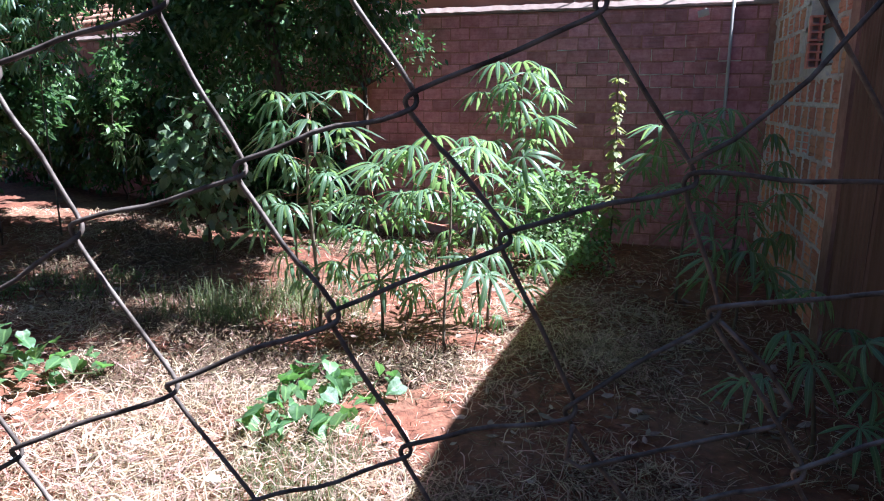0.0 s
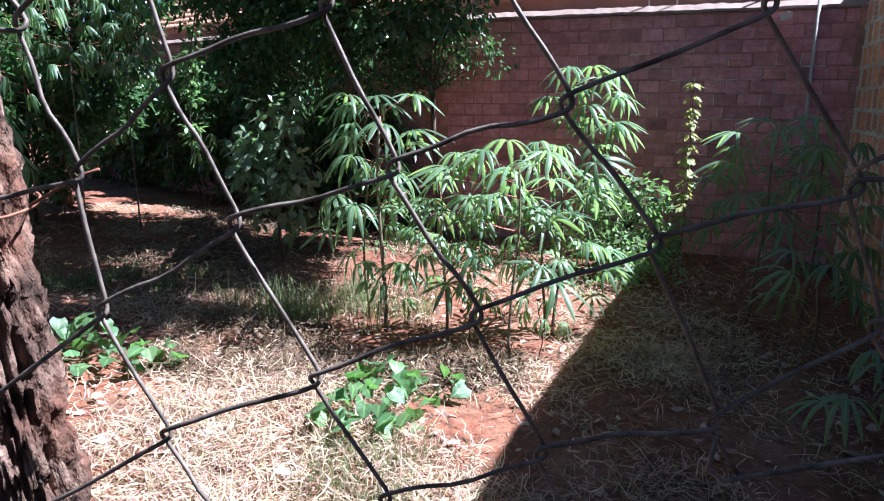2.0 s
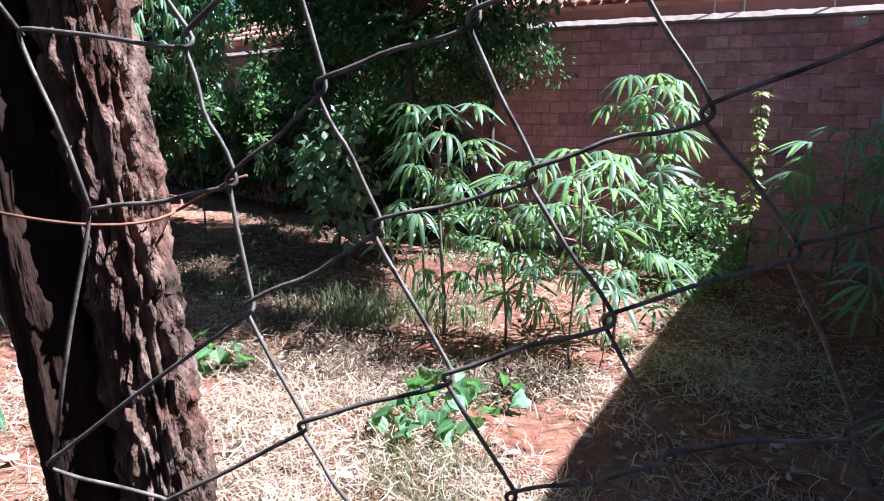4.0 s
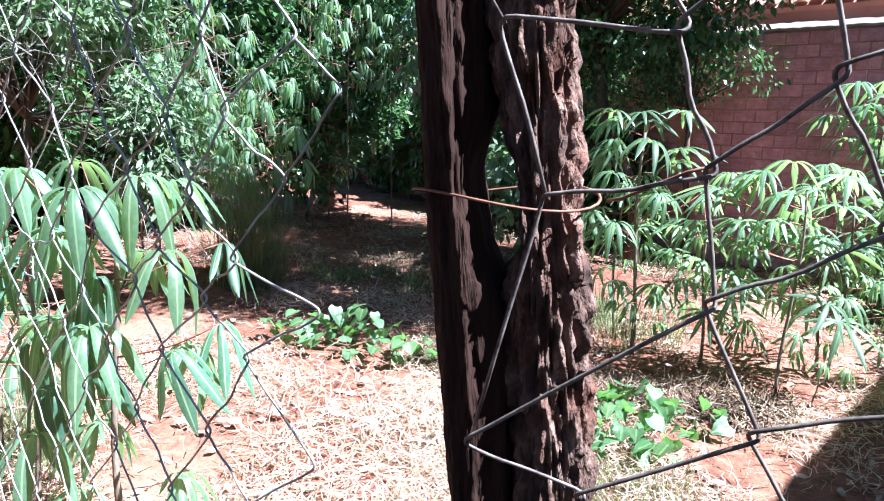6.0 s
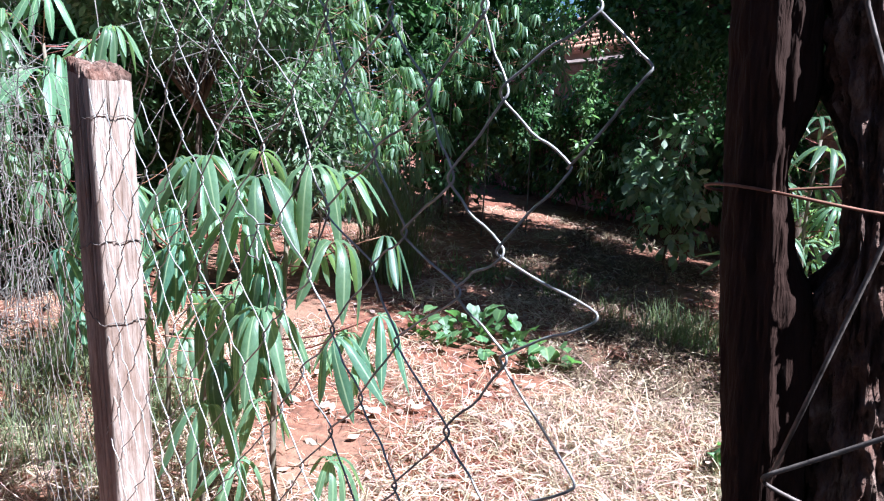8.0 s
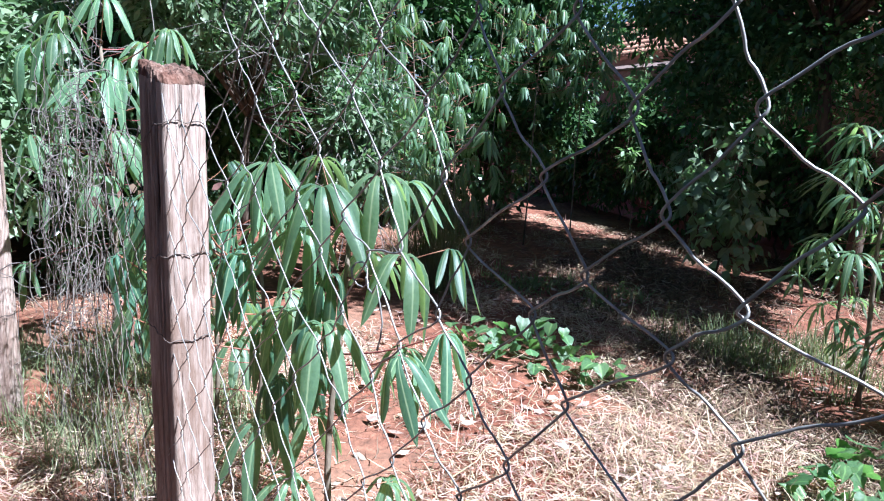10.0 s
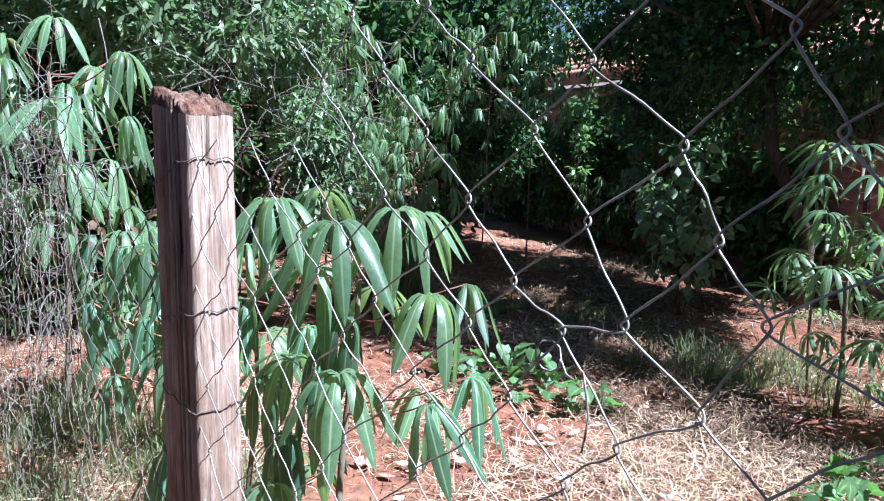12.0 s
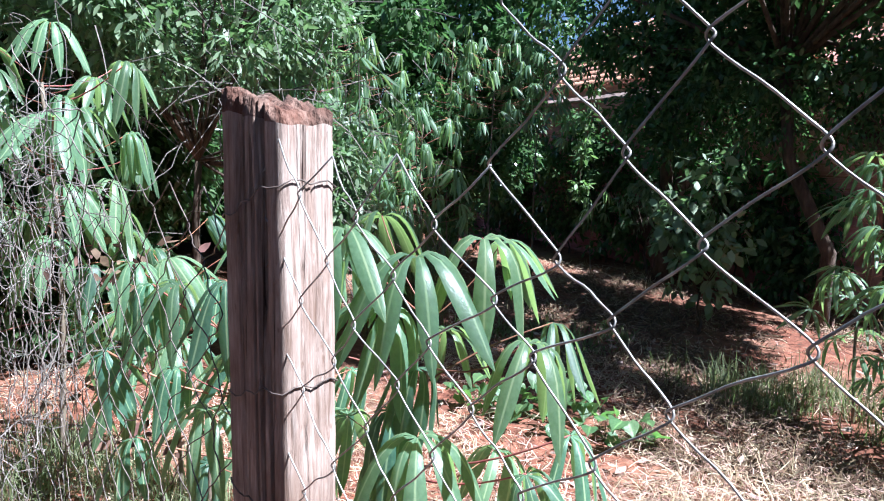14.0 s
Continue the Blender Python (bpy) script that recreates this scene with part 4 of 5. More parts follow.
# sunlit row in the middle of the yard
cassava((-0.82, 4.20), 1.52, .36, 13, .305, 1, "tall cassava plant with drooping green leaves in sunlight", low=.38, thick=.015,
        hubs=[(-1.01, 4.22, 1.46), (-.84, 4.18, 1.51), (-.64, 4.27, 1.52), (-1.01, 4.20, 1.34), (-.62, 4.17, 1.30), (-.75, 4.28, 1.04), (-1.09, 4.45, 1.21), (-.48, 4.41, 1.03)])
cassava((-0.98, 4.49), 1.07, .28, 16, .25, 2, "leafy cassava plant beside a taller one", low=.28)
cassava((0.72, 6.35), 1.78, .30, 11, .37, 3, "tall cassava plant in front of the brick wall", low=.30, thick=.014,
        hubs=[(.53, 6.44, 1.78), (.75, 6.49, 1.8), (.91, 6.5, 1.75), (.62, 6.18, 1.57), (.38, 6.39, 1.52), (.98, 6.42, 1.57), (.69, 6.35, 1.29), (.93, 6.22, 1.3), (.51, 6.34, 1.34), (.78, 6.19, 1.1)])
cassava((0.03, 3.72), 1.22, .32, 11, .29, 4, "wide cassava plant on a thin stem with arching sunlit leaves", low=.38, thick=.010,
        hubs=[(-.31, 3.93, 1.19), (-.16, 3.77, 1.22), (-.03, 3.86, 1.27), (-.35, 3.79, 1.11), (-.01, 3.76, 1.11), (-.22, 3.74, .96), (-.44, 3.77, .94), (-.06, 3.97, .87)])
cassava((0.31, 4.14), 1.18, .31, 15, .285, 5, "bushy cassava plant with pale lit leaves", low=.28, thick=.011,
        hubs=[(.16, 4.22, 1.24), (.28, 4.21, 1.22), (.39, 4.21, .98), (.18, 4.04, .86), (.28, 4.06, .75), (.49, 4.16, 1.02)])
cassava((-0.40, 4.08), .94, .30, 20, .26, 7, "low cassava plant with hanging leaves", low=.30)
cassava((0.24, 4.35), .90, .30, 11, .25, 8, "low cassava plant among taller ones", low=.28)
cassava((0.19, 3.76), .40, .13, 5, .15, 6, "small drooping cassava seedling", kinds=DROOPY, low=.5, thick=.005)
cassava((-0.78, 4.15), .48, .16, 6, .17, 9, "small wilting cassava seedling", kinds=DROOPY, low=.5, thick=.005)
cassava((-0.22, 4.15), .36, .14, 5, .15, 10, "small drooping cassava seedling", kinds=DROOPY, low=.5, thick=.005)
# plants in the shade of the house
cassava((1.75, 4.75), 1.42, .44, 20, .32, 11, "cassava plant in the shade of the house wall", low=.35)
cassava((2.10, 4.75), 1.25, .36, 14, .30, 12, "cassava plant growing against the brick wall", low=.35)
cassava((1.85, 4.05), .62, .28, 10, .28, 13, "low cassava plant in deep shade", low=.4)
cassava((1.56, 2.60), .62, .28, 12, .24, 14, "young cassava plant in shade near the gate", low=.3)
# close behind the fence
cassava((-1.93, 1.28), 1.20, .28, 8, .29, 15, "cassava plant with large hanging leaves close behind the fence", kinds=DROOPY, low=.2,
        hubs=[(-1.85, 1.14, 1.27), (-1.77, 1.27, 1.30), (-1.80, 1.42, 1.27), (-2.08, 1.34, 1.32), (-1.70, 1.51, 1.08), (-1.64, 1.22, 1.11),
              (-2.09, 1.06, 1.06), (-1.95, 1.20, .81), (-1.63, 1.22, .84), (-1.59, 1.36, .88), (-1.97, 1.07, 1.32), (-1.93, 1.18, .92), (-1.88, 1.20, 1.02), (-2.0, 1.12, .70)], thick=.013)
cassava((-2.35, 1.30), 1.02, .28, 8, .28, 16, "cassava plant with wilted leaves behind the grey post", kinds=DROOPY + SHADED, low=.2, thick=.011,
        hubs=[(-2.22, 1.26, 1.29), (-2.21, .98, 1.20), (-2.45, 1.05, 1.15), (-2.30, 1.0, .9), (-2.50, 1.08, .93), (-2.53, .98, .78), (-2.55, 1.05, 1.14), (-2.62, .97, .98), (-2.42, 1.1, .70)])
cassava((-4.0, 1.62), 1.85, .40, 26, .325, 17, "tall cassava plant beside the fence with hanging leaves", kinds=DROOPY + TIRED, low=.3,
        hubs=[(-3.89, 1.57, 1.58), (-3.52, 1.67, 1.78), (-3.45, 1.34, 1.56), (-4.0, 1.97, 1.84), (-3.7, 1.49, 1.91), (-3.7, 1.59, 1.60), (-3.7, 1.79, 1.52), (-3.7, 1.70, 1.33), (-3.7, 1.55, 1.30),
              (-3.7, 1.80, .98), (-3.7, 1.45, 1.11)], thick=.015)
cassava((-3.00, 1.55), 1.12, .34, 12, .28, 18, "cassava plant tangled in dry vines at the fence", kinds=DROOPY, low=.5, hubs=[(-2.89, 1.24, 1.13)])
cassava((-3.38, 1.72), 1.15, .32, 12, .28, 19, "cassava plant with tired leaves behind dead vines", kinds=SHADED, low=.5)
cassava((-3.70, 7.90), 1.08, .16, 6, .20, 21, "small drooping cassava sapling in a spot of sun", kinds=DROOPY, low=.72, thick=.006)
# left thicket
for n_, (x, y, h, sp, n_leaf, lobe_, low_) in enumerate([
        (-4.38, 3.85, 1.78, .38, 38, .255, .42), (-4.34, 4.35, 1.70, .40, 36, .25, .40), (-4.30, 5.00, 1.86, .42, 40, .26, .42), (-4.45, 4.65, 1.50, .36, 26, .25, .30),
        (-4.95, 4.30, 2.55, .48, 46, .25, .50), (-4.75, 3.95, 2.45, .40, 36, .25, .62), (-5.5, 4.0, 2.9, .50, 34, .28, .55), (-5.1, 5.4, 2.5, .48, 36, .25, .45),
        (-4.62, 6.85, 2.85, .46, 40, .23, .66), (-4.22, 7.25, 2.70, .44, 40, .22, .66), (-5.2, 7.0, 3.0, .5, 40, .25, .45), (-6.3, 2.6, 2.8, .5, 30, .30, .5),
        (-5.6, 8.0, 3.0, .5, 30, .26, .5)]):
    cassava((x, y), h, sp, n_leaf, lobe_, 30 + n_, "tall cassava plant with many hanging leaves in the thicket", kinds=TIRED if n_ % 3 else DROOPY, low=low_, thick=.010, bend=(.12 * math.sin(5 * n_), .12 * math.cos(3 * n_)))


# ---- trees and shrubs ----
def limbs(build, start, tips, r0, rng):
    for t in tips:
        t = Vector(t)
        s = Vector(start)
        mid = s.lerp(t, .5) + Vector((rng.uniform(-.2, .2), rng.uniform(-.2, .2), rng.uniform(.0, .25)))
        build.tube([s, s.lerp(mid, .5), mid, mid.lerp(t, .6), t], [r0, r0 * .8, r0 * .6, r0 * .4, r0 * .2], 6)


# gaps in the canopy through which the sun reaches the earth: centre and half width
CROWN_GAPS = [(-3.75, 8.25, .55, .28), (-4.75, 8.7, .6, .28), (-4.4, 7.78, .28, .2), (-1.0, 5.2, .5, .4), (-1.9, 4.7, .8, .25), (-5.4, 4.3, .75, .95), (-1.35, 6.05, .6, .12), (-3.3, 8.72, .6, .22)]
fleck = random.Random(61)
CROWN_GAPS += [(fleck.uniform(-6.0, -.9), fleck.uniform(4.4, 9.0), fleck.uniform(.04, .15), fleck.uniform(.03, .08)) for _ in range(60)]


# thin places in the crowns and hollows in the thicket: centre and radius
CROWN_HOLES = [(-1.36, 6.5, 2.42, .14), (-1.42, 7.5, 2.56, .15), (-1.28, 5.7, 2.3, .14), (-1.40, 7.0, 2.49, .15), (-1.46, 7.9, 2.62, .16), (-1.05, 6.9, 2.6, .1), (-1.1, 7.4, 2.65, .1),
               (-3.25, 6.5, 2.2, .12), (-3.6, 7.5, 2.32, .13), (-3.8, 8.2, 2.42, .16), (-4.1, 8.8, 2.48, .16), (-3.4, 7.0, 2.25, .12),
               (-4.4, 2.65, 1.33, .28), (-4.85, 2.95, 1.33, .36), (-5.4, 3.3, 1.28, .42), (-5.9, 3.65, 1.25, .45)]


def crown_mesh(name, clumps, per, size, radius, material, seed, ratio=.42, hang=.4, off_world=(0, 0, 0)):
    """A crown of many small leaves gathered in uneven clumps with gaps between."""
    g = np.random.default_rng(seed)
    C = np.asarray(clumps, float)
    n = per * len(C)
    owner = np.repeat(np.arange(len(C)), per)
    off = g.normal(0, 1, (n, 3))
    off *= (g.uniform(.15, 1, n) ** .5 / np.linalg.norm(off, axis=1))[:, None]
    scale = np.asarray(radius)[owner] if hasattr(radius, "__len__") else np.full(n, radius)
    P = C[owner] + off * scale[:, None] * [1, 1, .75]
    D = off + g.normal(0, .55, (n, 3)) + [0, 0, -hang]
    U = g.normal(0, .5, (n, 3)) + [0, 0, 1]
    L = size * g.uniform(.6, 1.25, n)
    keep = np.ones(n, bool)
    W = P + np.asarray(off_world)
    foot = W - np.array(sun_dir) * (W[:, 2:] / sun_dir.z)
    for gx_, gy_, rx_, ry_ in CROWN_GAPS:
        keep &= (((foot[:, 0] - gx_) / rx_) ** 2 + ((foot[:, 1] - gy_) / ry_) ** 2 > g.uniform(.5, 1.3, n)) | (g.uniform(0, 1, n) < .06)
    for hx_, hy_, hz_, hr_ in CROWN_HOLES:
        keep &= np.linalg.norm(W - [hx_, hy_, hz_], axis=1) > hr_ * g.uniform(.6, 1.25, n)
    V, Q = leaf_cards(P[keep], D[keep], U[keep], L[keep], ratio)
    return mesh_np(name, V, Q, material)


def cloud(centre, size, count, seed, hollow=.0):
    g = np.random.default_rng(seed)
    o = g.normal(0, 1, (count, 3))
    o = o / np.linalg.norm(o, axis=1)[:, None] * (hollow + (1 - hollow) * g.uniform(0, 1, (count, 1)) ** .4)
    return np.asarray(centre) + o * np.asarray(size)


def tree(name, foot, top, centre, size, count, per, leaf, clump, material, seed, label, category="tree", trunk_r=.09, ratio=.42, hollow=.3, hang=.4, extra=(), per_extra=None, sway=.03):
    r = random.Random(seed)
    fx, fy = foot
    fz = ground_z(fx, fy)
    t = thing(name, (fx, fy, fz), label, category)
    off = Vector((fx, fy, fz))
    cl = cloud(centre, size, count, seed, hollow)
    if len(extra):
        cl, per = np.concatenate([cl, np.asarray(extra, float)]), per_extra or per
    b = Build()
    crown_c = Vector(centre) - off
    fork = Vector((top[0] - fx, top[1] - fy, top[2]))
    b.tube([(0, 0, -.1), fork * .3 + Vector((sway, 0, 0)), fork * .65 - Vector((sway * .4, 0, 0)), fork], [trunk_r * 1.35, trunk_r, trunk_r * .9, trunk_r * .8], 10)
    pick = [tuple(Vector(c) - off) for c in cl[:: max(1, len(cl) // 26)]]
    limbs(b, fork, pick, trunk_r * .45, r)
    part("trunk", b.mesh("trunk", BARK, smooth=True), t)
    part("crown", crown_mesh("crown", cl - np.array(off), per, leaf, clump, material, seed + 1, ratio, hang, off), t)
    return t


def slab(xs, ys, zs, count, seed, slant=.55):
    """Clumps of a broad flat crown that leans over to one side as it rises, ragged at its rim; mostly out of view,
    added for shade.
    """
    q = np.random.default_rng(seed)
    c = np.stack([q.uniform(*xs, count), q.uniform(*ys, count), q.uniform(*zs, count)], 1)
    c[:, 0] += slant * (c[:, 2] - zs[0])
    return c + q.normal(0, .12, c.shape)


def open_side(c):
    """Leaves the crown open towards the sun above its low hanging boughs."""
    return c[(c[:, 1] < 5.9) | (c[:, 0] - .69 * c[:, 2] < -3.9)]


# the slabs are unseen upper crown, placed to shade ground and block sky
tree("shade_tree", (-1.22, 6.82), (-1.68, 6.8, 2.3), (-2.6, 6.6, 3.7), (2.0, 1.7, 1.2), 10, 10, .095, .33, CROWN_DARK, 41,
     "dense dark-leaved shade tree by the far wall", trunk_r=.062, hollow=.25, per_extra=165, sway=.16,
     extra=np.concatenate([open_side(slab((-2.8, -0.1), (4.2, 8.2), (3.05, 4.5), 225, 42)), open_side(slab((-2.4, .4), (4.3, 8.2), (4.5, 5.4), 90, 46, .69)), slab((-.30, .55), (4.95, 5.2), (3.4, 4.1), 22, 47, .69), slab((-.45, .12), (6.3, 7.3), (3.2, 3.8), 16, 49, .69), slab((-.25, .45), (4.9, 6.9), (3.15, 3.9), 48, 50, .6), cloud((-2.5, 7.35, 2.2), (1.0, .5, .75), 26, 48), cloud((-1.2, 6.75, 2.75), (1.2, .55, .75), 34, 44), [(-0.5, 6.7, 2.35), (-0.25, 6.6, 2.6), (-0.9, 6.6, 2.3), (-1.3, 6.5, 2.25), (-0.1, 6.7, 2.9), (-2.2, 6.6, 2.4), (-0.6, 6.3, 2.8), (-1.8, 6.7, 2.2), (-1.1, 6.9, 2.1)]]))
tree("shade_tree", (-0.75, 7.2), (-0.8, 7.15, 1.6), (-1.3, 6.95, 2.0), (1.3, .45, .5), 80, 66, .062, .27, CROWN_DARK, 145,
     "slender dark-leaved tree with low hanging boughs before the wall", trunk_r=.03, hollow=.1, hang=.7)
tree("shade_tree", (-2.9, 8.05), (-2.9, 8.0, 2.2), (-2.9, 7.9, 3.5), (1.1, .5, 1.45), 90, 150, .10, .38, CROWN_DARK, 43,
     "dark leafy tree close to the far wall", trunk_r=.08, hollow=.2,
     extra=np.concatenate([cloud((-2.75, 7.85, 2.0), (.75, .35, .55), 14, 52), [(-3.9, 8.5, 2.9), (-4.15, 8.6, 2.95), (-3.6, 8.3, 2.75), (-4.4, 8.75, 2.85), (-4.7, 8.8, 2.75), (-3.9, 8.3, 2.6), (-3.3, 8.2, 1.8), (-4.5, 8.6, 3.4), (-4.0, 8.3, 3.4)]]))
for n_, (x, y, zc, sx, sy, sz) in enumerate([(-7.0, 3.6, 2.7, 1.1, 1.5, 2.4), (-6.9, 6.6, 2.8, 1.4, 1.6, 2.6), (-8.8, 5.0, 3.2, 1.5, 2.2, 2.8), (-7.4, 1.2, 2.6, 1.2, 1.6, 2.3), (-6.2, 8.8, 3.0, 1.6, 1.0, 2.6),
                                                  (-9.6, 3.4, 1.3, .8, 1.6, 1.4), (-9.8, 6.6, 1.3, .8, 1.8, 1.4), (-9.4, .9, 1.3, .9, 1.3, 1.4)]):
    tree("broad_tree", (x, y), (x, y, 1.6), (x, y, zc), (sx, sy, sz), 120, 180, .14, .42, CROWN_DARK, 80 + 3 * n_,
         "broad dark tree closing off the thicket", trunk_r=.10, hollow=.3)
tree("broadleaf_shrub", (-2.1, 5.95), (-2.1, 5.95, .35), (-2.1, 5.95, .88), (.36, .34, .66), 54, 11, .115, .15, CROWN_MID, 51,
     "loose green broadleaf shrub in half shade", "shrub", trunk_r=.012, ratio=.62, hollow=.1, hang=.7)
tree("broadleaf_shrub", (-3.1, 8.1), (-3.1, 8.1, .5), (-3.1, 8.1, .85), (.38, .25, .45), 30, 26, .10, .15, CROWN_MID, 53,
     "young shrub with drooping leaves under the trees", "shrub", trunk_r=.012, ratio=.35, hang=.9)
# undergrowth, with more dark shrubs added in place of deep shade on the wall
for n_, (x, zc, sx, sz) in enumerate([(-1.5, .80, .4, .75), (-2.1, .95, .45, .9), (-2.75, 1.1, .45, 1.0), (-3.35, 1.0, .4, .95), (-4.0, 1.1, .45, 1.05), (-4.75, 1.15, .45, 1.1), (-5.6, 1.1, .45, 1.0), (-6.3, 1.0, .5, 1.0), (-7.0, 1.0, .55, 1.0), (-7.8, 1.0, .55, 1.0)]):
    y = wall_foot(x) - .34
    tree("undergrowth_shrub", (x, y), (x, y, .3), (x, y, zc), (sx, .2, sz), 40, 60, .11, .2, CROWN_DARK, 120 + 5 * n_,
         "dark undergrowth shrub along the wall foot, also standing in for shade", "shrub", trunk_r=.012, ratio=.4, hang=.7)
tree("broadleaf_shrub", (-5.6, 7.4), (-5.6, 7.4, .6), (-5.6, 7.3, 1.3), (.9, .8, 1.2), 70, 60, .10, .24, CROWN_DARK, 54,
     "dark undergrowth shrub by the wall", "shrub", trunk_r=.02, ratio=.5)
# the two high extra clouds lie out of view, added to shade the hollow
shrub = tree("thicket_shrub", (-5.1, 3.2), (-5.0, 3.2, 1.4), (-4.85, 3.0, 2.50), (.85, 1.35, .68), 150, 105, .08, .19, CROWN_MID, 57,
             "overgrown grey-green shrub with many thin branches", "shrub", trunk_r=.03, ratio=.36, hollow=.4,
             extra=np.concatenate([cloud((-4.15, 3.58, 1.25), (.18, .24, .50), 40, 58), cloud((-4.6, 2.75, 3.15), (.4, .35, .15), 12, 62), cloud((-5.8, 3.2, 2.9), (.6, 1.3, .4), 50, 60)]))
g = np.random.default_rng(77)
b = Build()
for k in range(420):
    q = Vector((g.normal(.3, .5), g.normal(.0, .75), g.normal(1.95, .38)))
    if k > 300:
        q = Vector((g.normal(.95, .15), g.normal(.36, .2), g.normal(1.25, .35)))
    d = Vector((g.normal(.3, .6), g.normal(-.3, .7), g.normal(-.15, .4))).normalized()
    ln = g.uniform(.2, .6)
    b.tube([q, q + d * ln * .5 + Vector((0, 0, g.normal(.03, .03))), q + d * ln + Vector((0, 0, -g.uniform(0, .08)))], [.004, .003, .0012], 4, caps=False)
part("twig_tangle", b.mesh("twig_tangle", TWIG), shrub, label="bare grey twigs")["kind"] = "stuff"
# dark shrub added to make the shaded hollow read black
tree("undergrowth_shrub", (-5.75, 2.6), (-5.75, 2.6, .4), (-5.75, 2.6, .9), (.35, .85, .8), 90, 110, .09, .22, CROWN_DARK, 151,
     "dark undergrowth filling the thicket hollow as a stand-in for shade", "shrub", trunk_r=.015, ratio=.4)
tree("thicket_shrub", (-5.3, 1.2), (-5.3, 1.2, .9), (-5.3, 1.2, 1.5), (.8, .7, 1.2), 110, 120, .08, .24, CROWN_MID, 59,
     "dense overgrown shrub along the fence", "shrub", trunk_r=.03, ratio=.45)
tree("leafy_weed", (1.04, 5.85), (1.04, 5.85, .4), (1.06, 5.85, .48), (.40, .34, .48), 60, 20, .075, .14, CROWN_LIGHT, 61,
     "bushy light green weed at the wall foot in sunlight", "weed", trunk_r=.008, ratio=.5)
tree("leafy_weed", (0.9, 5.6), (0.9, 5.6, .2), (0.95, 5.6, .22), (.5, .5, .22), 46, 34, .05, .14, CROWN_LIGHT, 63,
     "low light green weeds between the cassava plants", "weed", trunk_r=.006, ratio=.5)


def mallow(base, height, seed):
    r = random.Random(seed)
    m = thing("mallow_plant", (*base, ground_z(*base)), "slender yellow-green mallow with stacked leaves against bricks", "mallow plant")
    part("stem", Build().tube([(0, 0, -.05), (.02, 0, height * .5), (0, .01, height)], [.008, .006, .003], 6).mesh("stem", CASSAVA_STEM), m)
    P, D, L = [], [], []
    k = 0
    z = .45
    while z < height:
        a = 2.3 * k
        for s in range(16):
            aa = a + r.uniform(-1.1, 1.1) + (math.pi if s % 2 else 0)
            P.append((.025 * math.cos(aa), .025 * math.sin(aa), z + r.uniform(-.02, .02)))
            D.append((math.cos(aa), math.sin(aa), r.uniform(-.9, -.2)))
            L.append(.105 * (1.2 - .5 * z / height) * r.uniform(.6, 1.1))
        k += 1
        z += .098
    V, Q = leaf_cards(np.array(P), np.array(D), np.tile([0, 0, 1.0], (len(P), 1)), np.array(L), .5)
    part("crown", mesh_np("crown", V, Q, YELLOWISH), m)


mallow((1.46, 5.72), 1.70, 3)

# sprigs that hang from the shade tree
spr = thing("hanging_branch", (-4.05, 8.45, 0), "thin sunlit branch hanging from the shade tree", "branch")
part("twig", Build().tube([(0.2, .1, 3.2), (.10, .1, 2.6), (0, 0, 1.9), (-.03, 0, 1.2), (-.02, 0, .95)], [.012, .009, .006, .003, .002], 6).mesh("twig", BARK), spr)
part("crown", crown_mesh("crown", [(.06, .05, 2.35), (.04, .03, 2.15), (.02, 0, 1.95), (0, 0, 1.78), (-.02, 0, 1.6), (-.03, 0, 1.5), (-.02, 0, 1.12), (-.02, 0, 1.0)], 34, .10, .12, CROWN_LIGHT, 71, .45, off_world=(200, 0, 0)), spr)


# ---- ground cover ----
def vine(centre, size, count, seed, label):
    r = random.Random(seed)
    cx, cy = centre
    cz = ground_z(cx, cy)
    v = thing("creeping_vine", (cx, cy, cz), label, "vine", "creeping vines")
    runs = Build()
    for k in range(7):
        a = r.uniform(0, 6.28)
        pts = [(0, 0, .02)]
        for s in range(1, 6):
            a += r.uniform(-.5, .5)
            pts.append((pts[-1][0] + size[0] * .2 * math.cos(a), pts[-1][1] + size[1] * .2 * math.sin(a), .03 + .03 * math.sin(s * 1.7 + k)))
        runs.tube(pts, .004, 5)
    part("runner", runs.mesh("runner", GRASS), v)
    for k in range(count):
        a, d = r.uniform(0, 6.28), r.random() ** .6
        x, y = size[0] * d * math.cos(a), size[1] * d * math.sin(a)
        z = .04 + .30 * (1 - d * .7) * r.random() ** .7
        m = Matrix.Translation((x, y, z)) @ Matrix.Rotation(r.uniform(0, 6.28), 4, "Z") @ Matrix.Rotation(radians(r.gauss(22, 26)), 4, "Y") @ Matrix.Rotation(radians(r.gauss(0, 18)), 4, "X")
        part("leaf", r.choice(HEARTS), v, m @ Matrix.Scale(r.uniform(.055, .105), 4))
    return v


def heart_leaf(seed):
    r = random.Random(seed)
    V, Q, UV = [], [], []
    rows = 6
    for s in range(rows + 1):
        f = s / rows
        w = .52 * math.sin(math.pi * min(1, (f * .9 + .12)) ** .8) * (1.15 - .5 * f) if s < rows else .01
        zc = -.25 * f * f + r.uniform(-.02, .02)
        back = -.10 if s == 0 else 0
        V += [(f + back, w, zc + .14 * w + r.uniform(-.03, .03)), (f, w * .5, zc + .04), (f, 0, zc - .02), (f, -w * .5, zc + .04), (f + back, -w, zc + .14 * w + r.uniform(-.03, .03))]
        UV += [(0, f), (.25, f), (.5, f), (.75, f), (1, f)]
    for s in range(rows):
        for k in range(4):
            a = 5 * s + k
            Q.append((a, a + 1, a + 6, a + 5))
    return mesh_np("leaf", V, Q, VINE_LEAF, UV, smooth=True)


HEARTS = [heart_leaf(k) for k in range(5)]
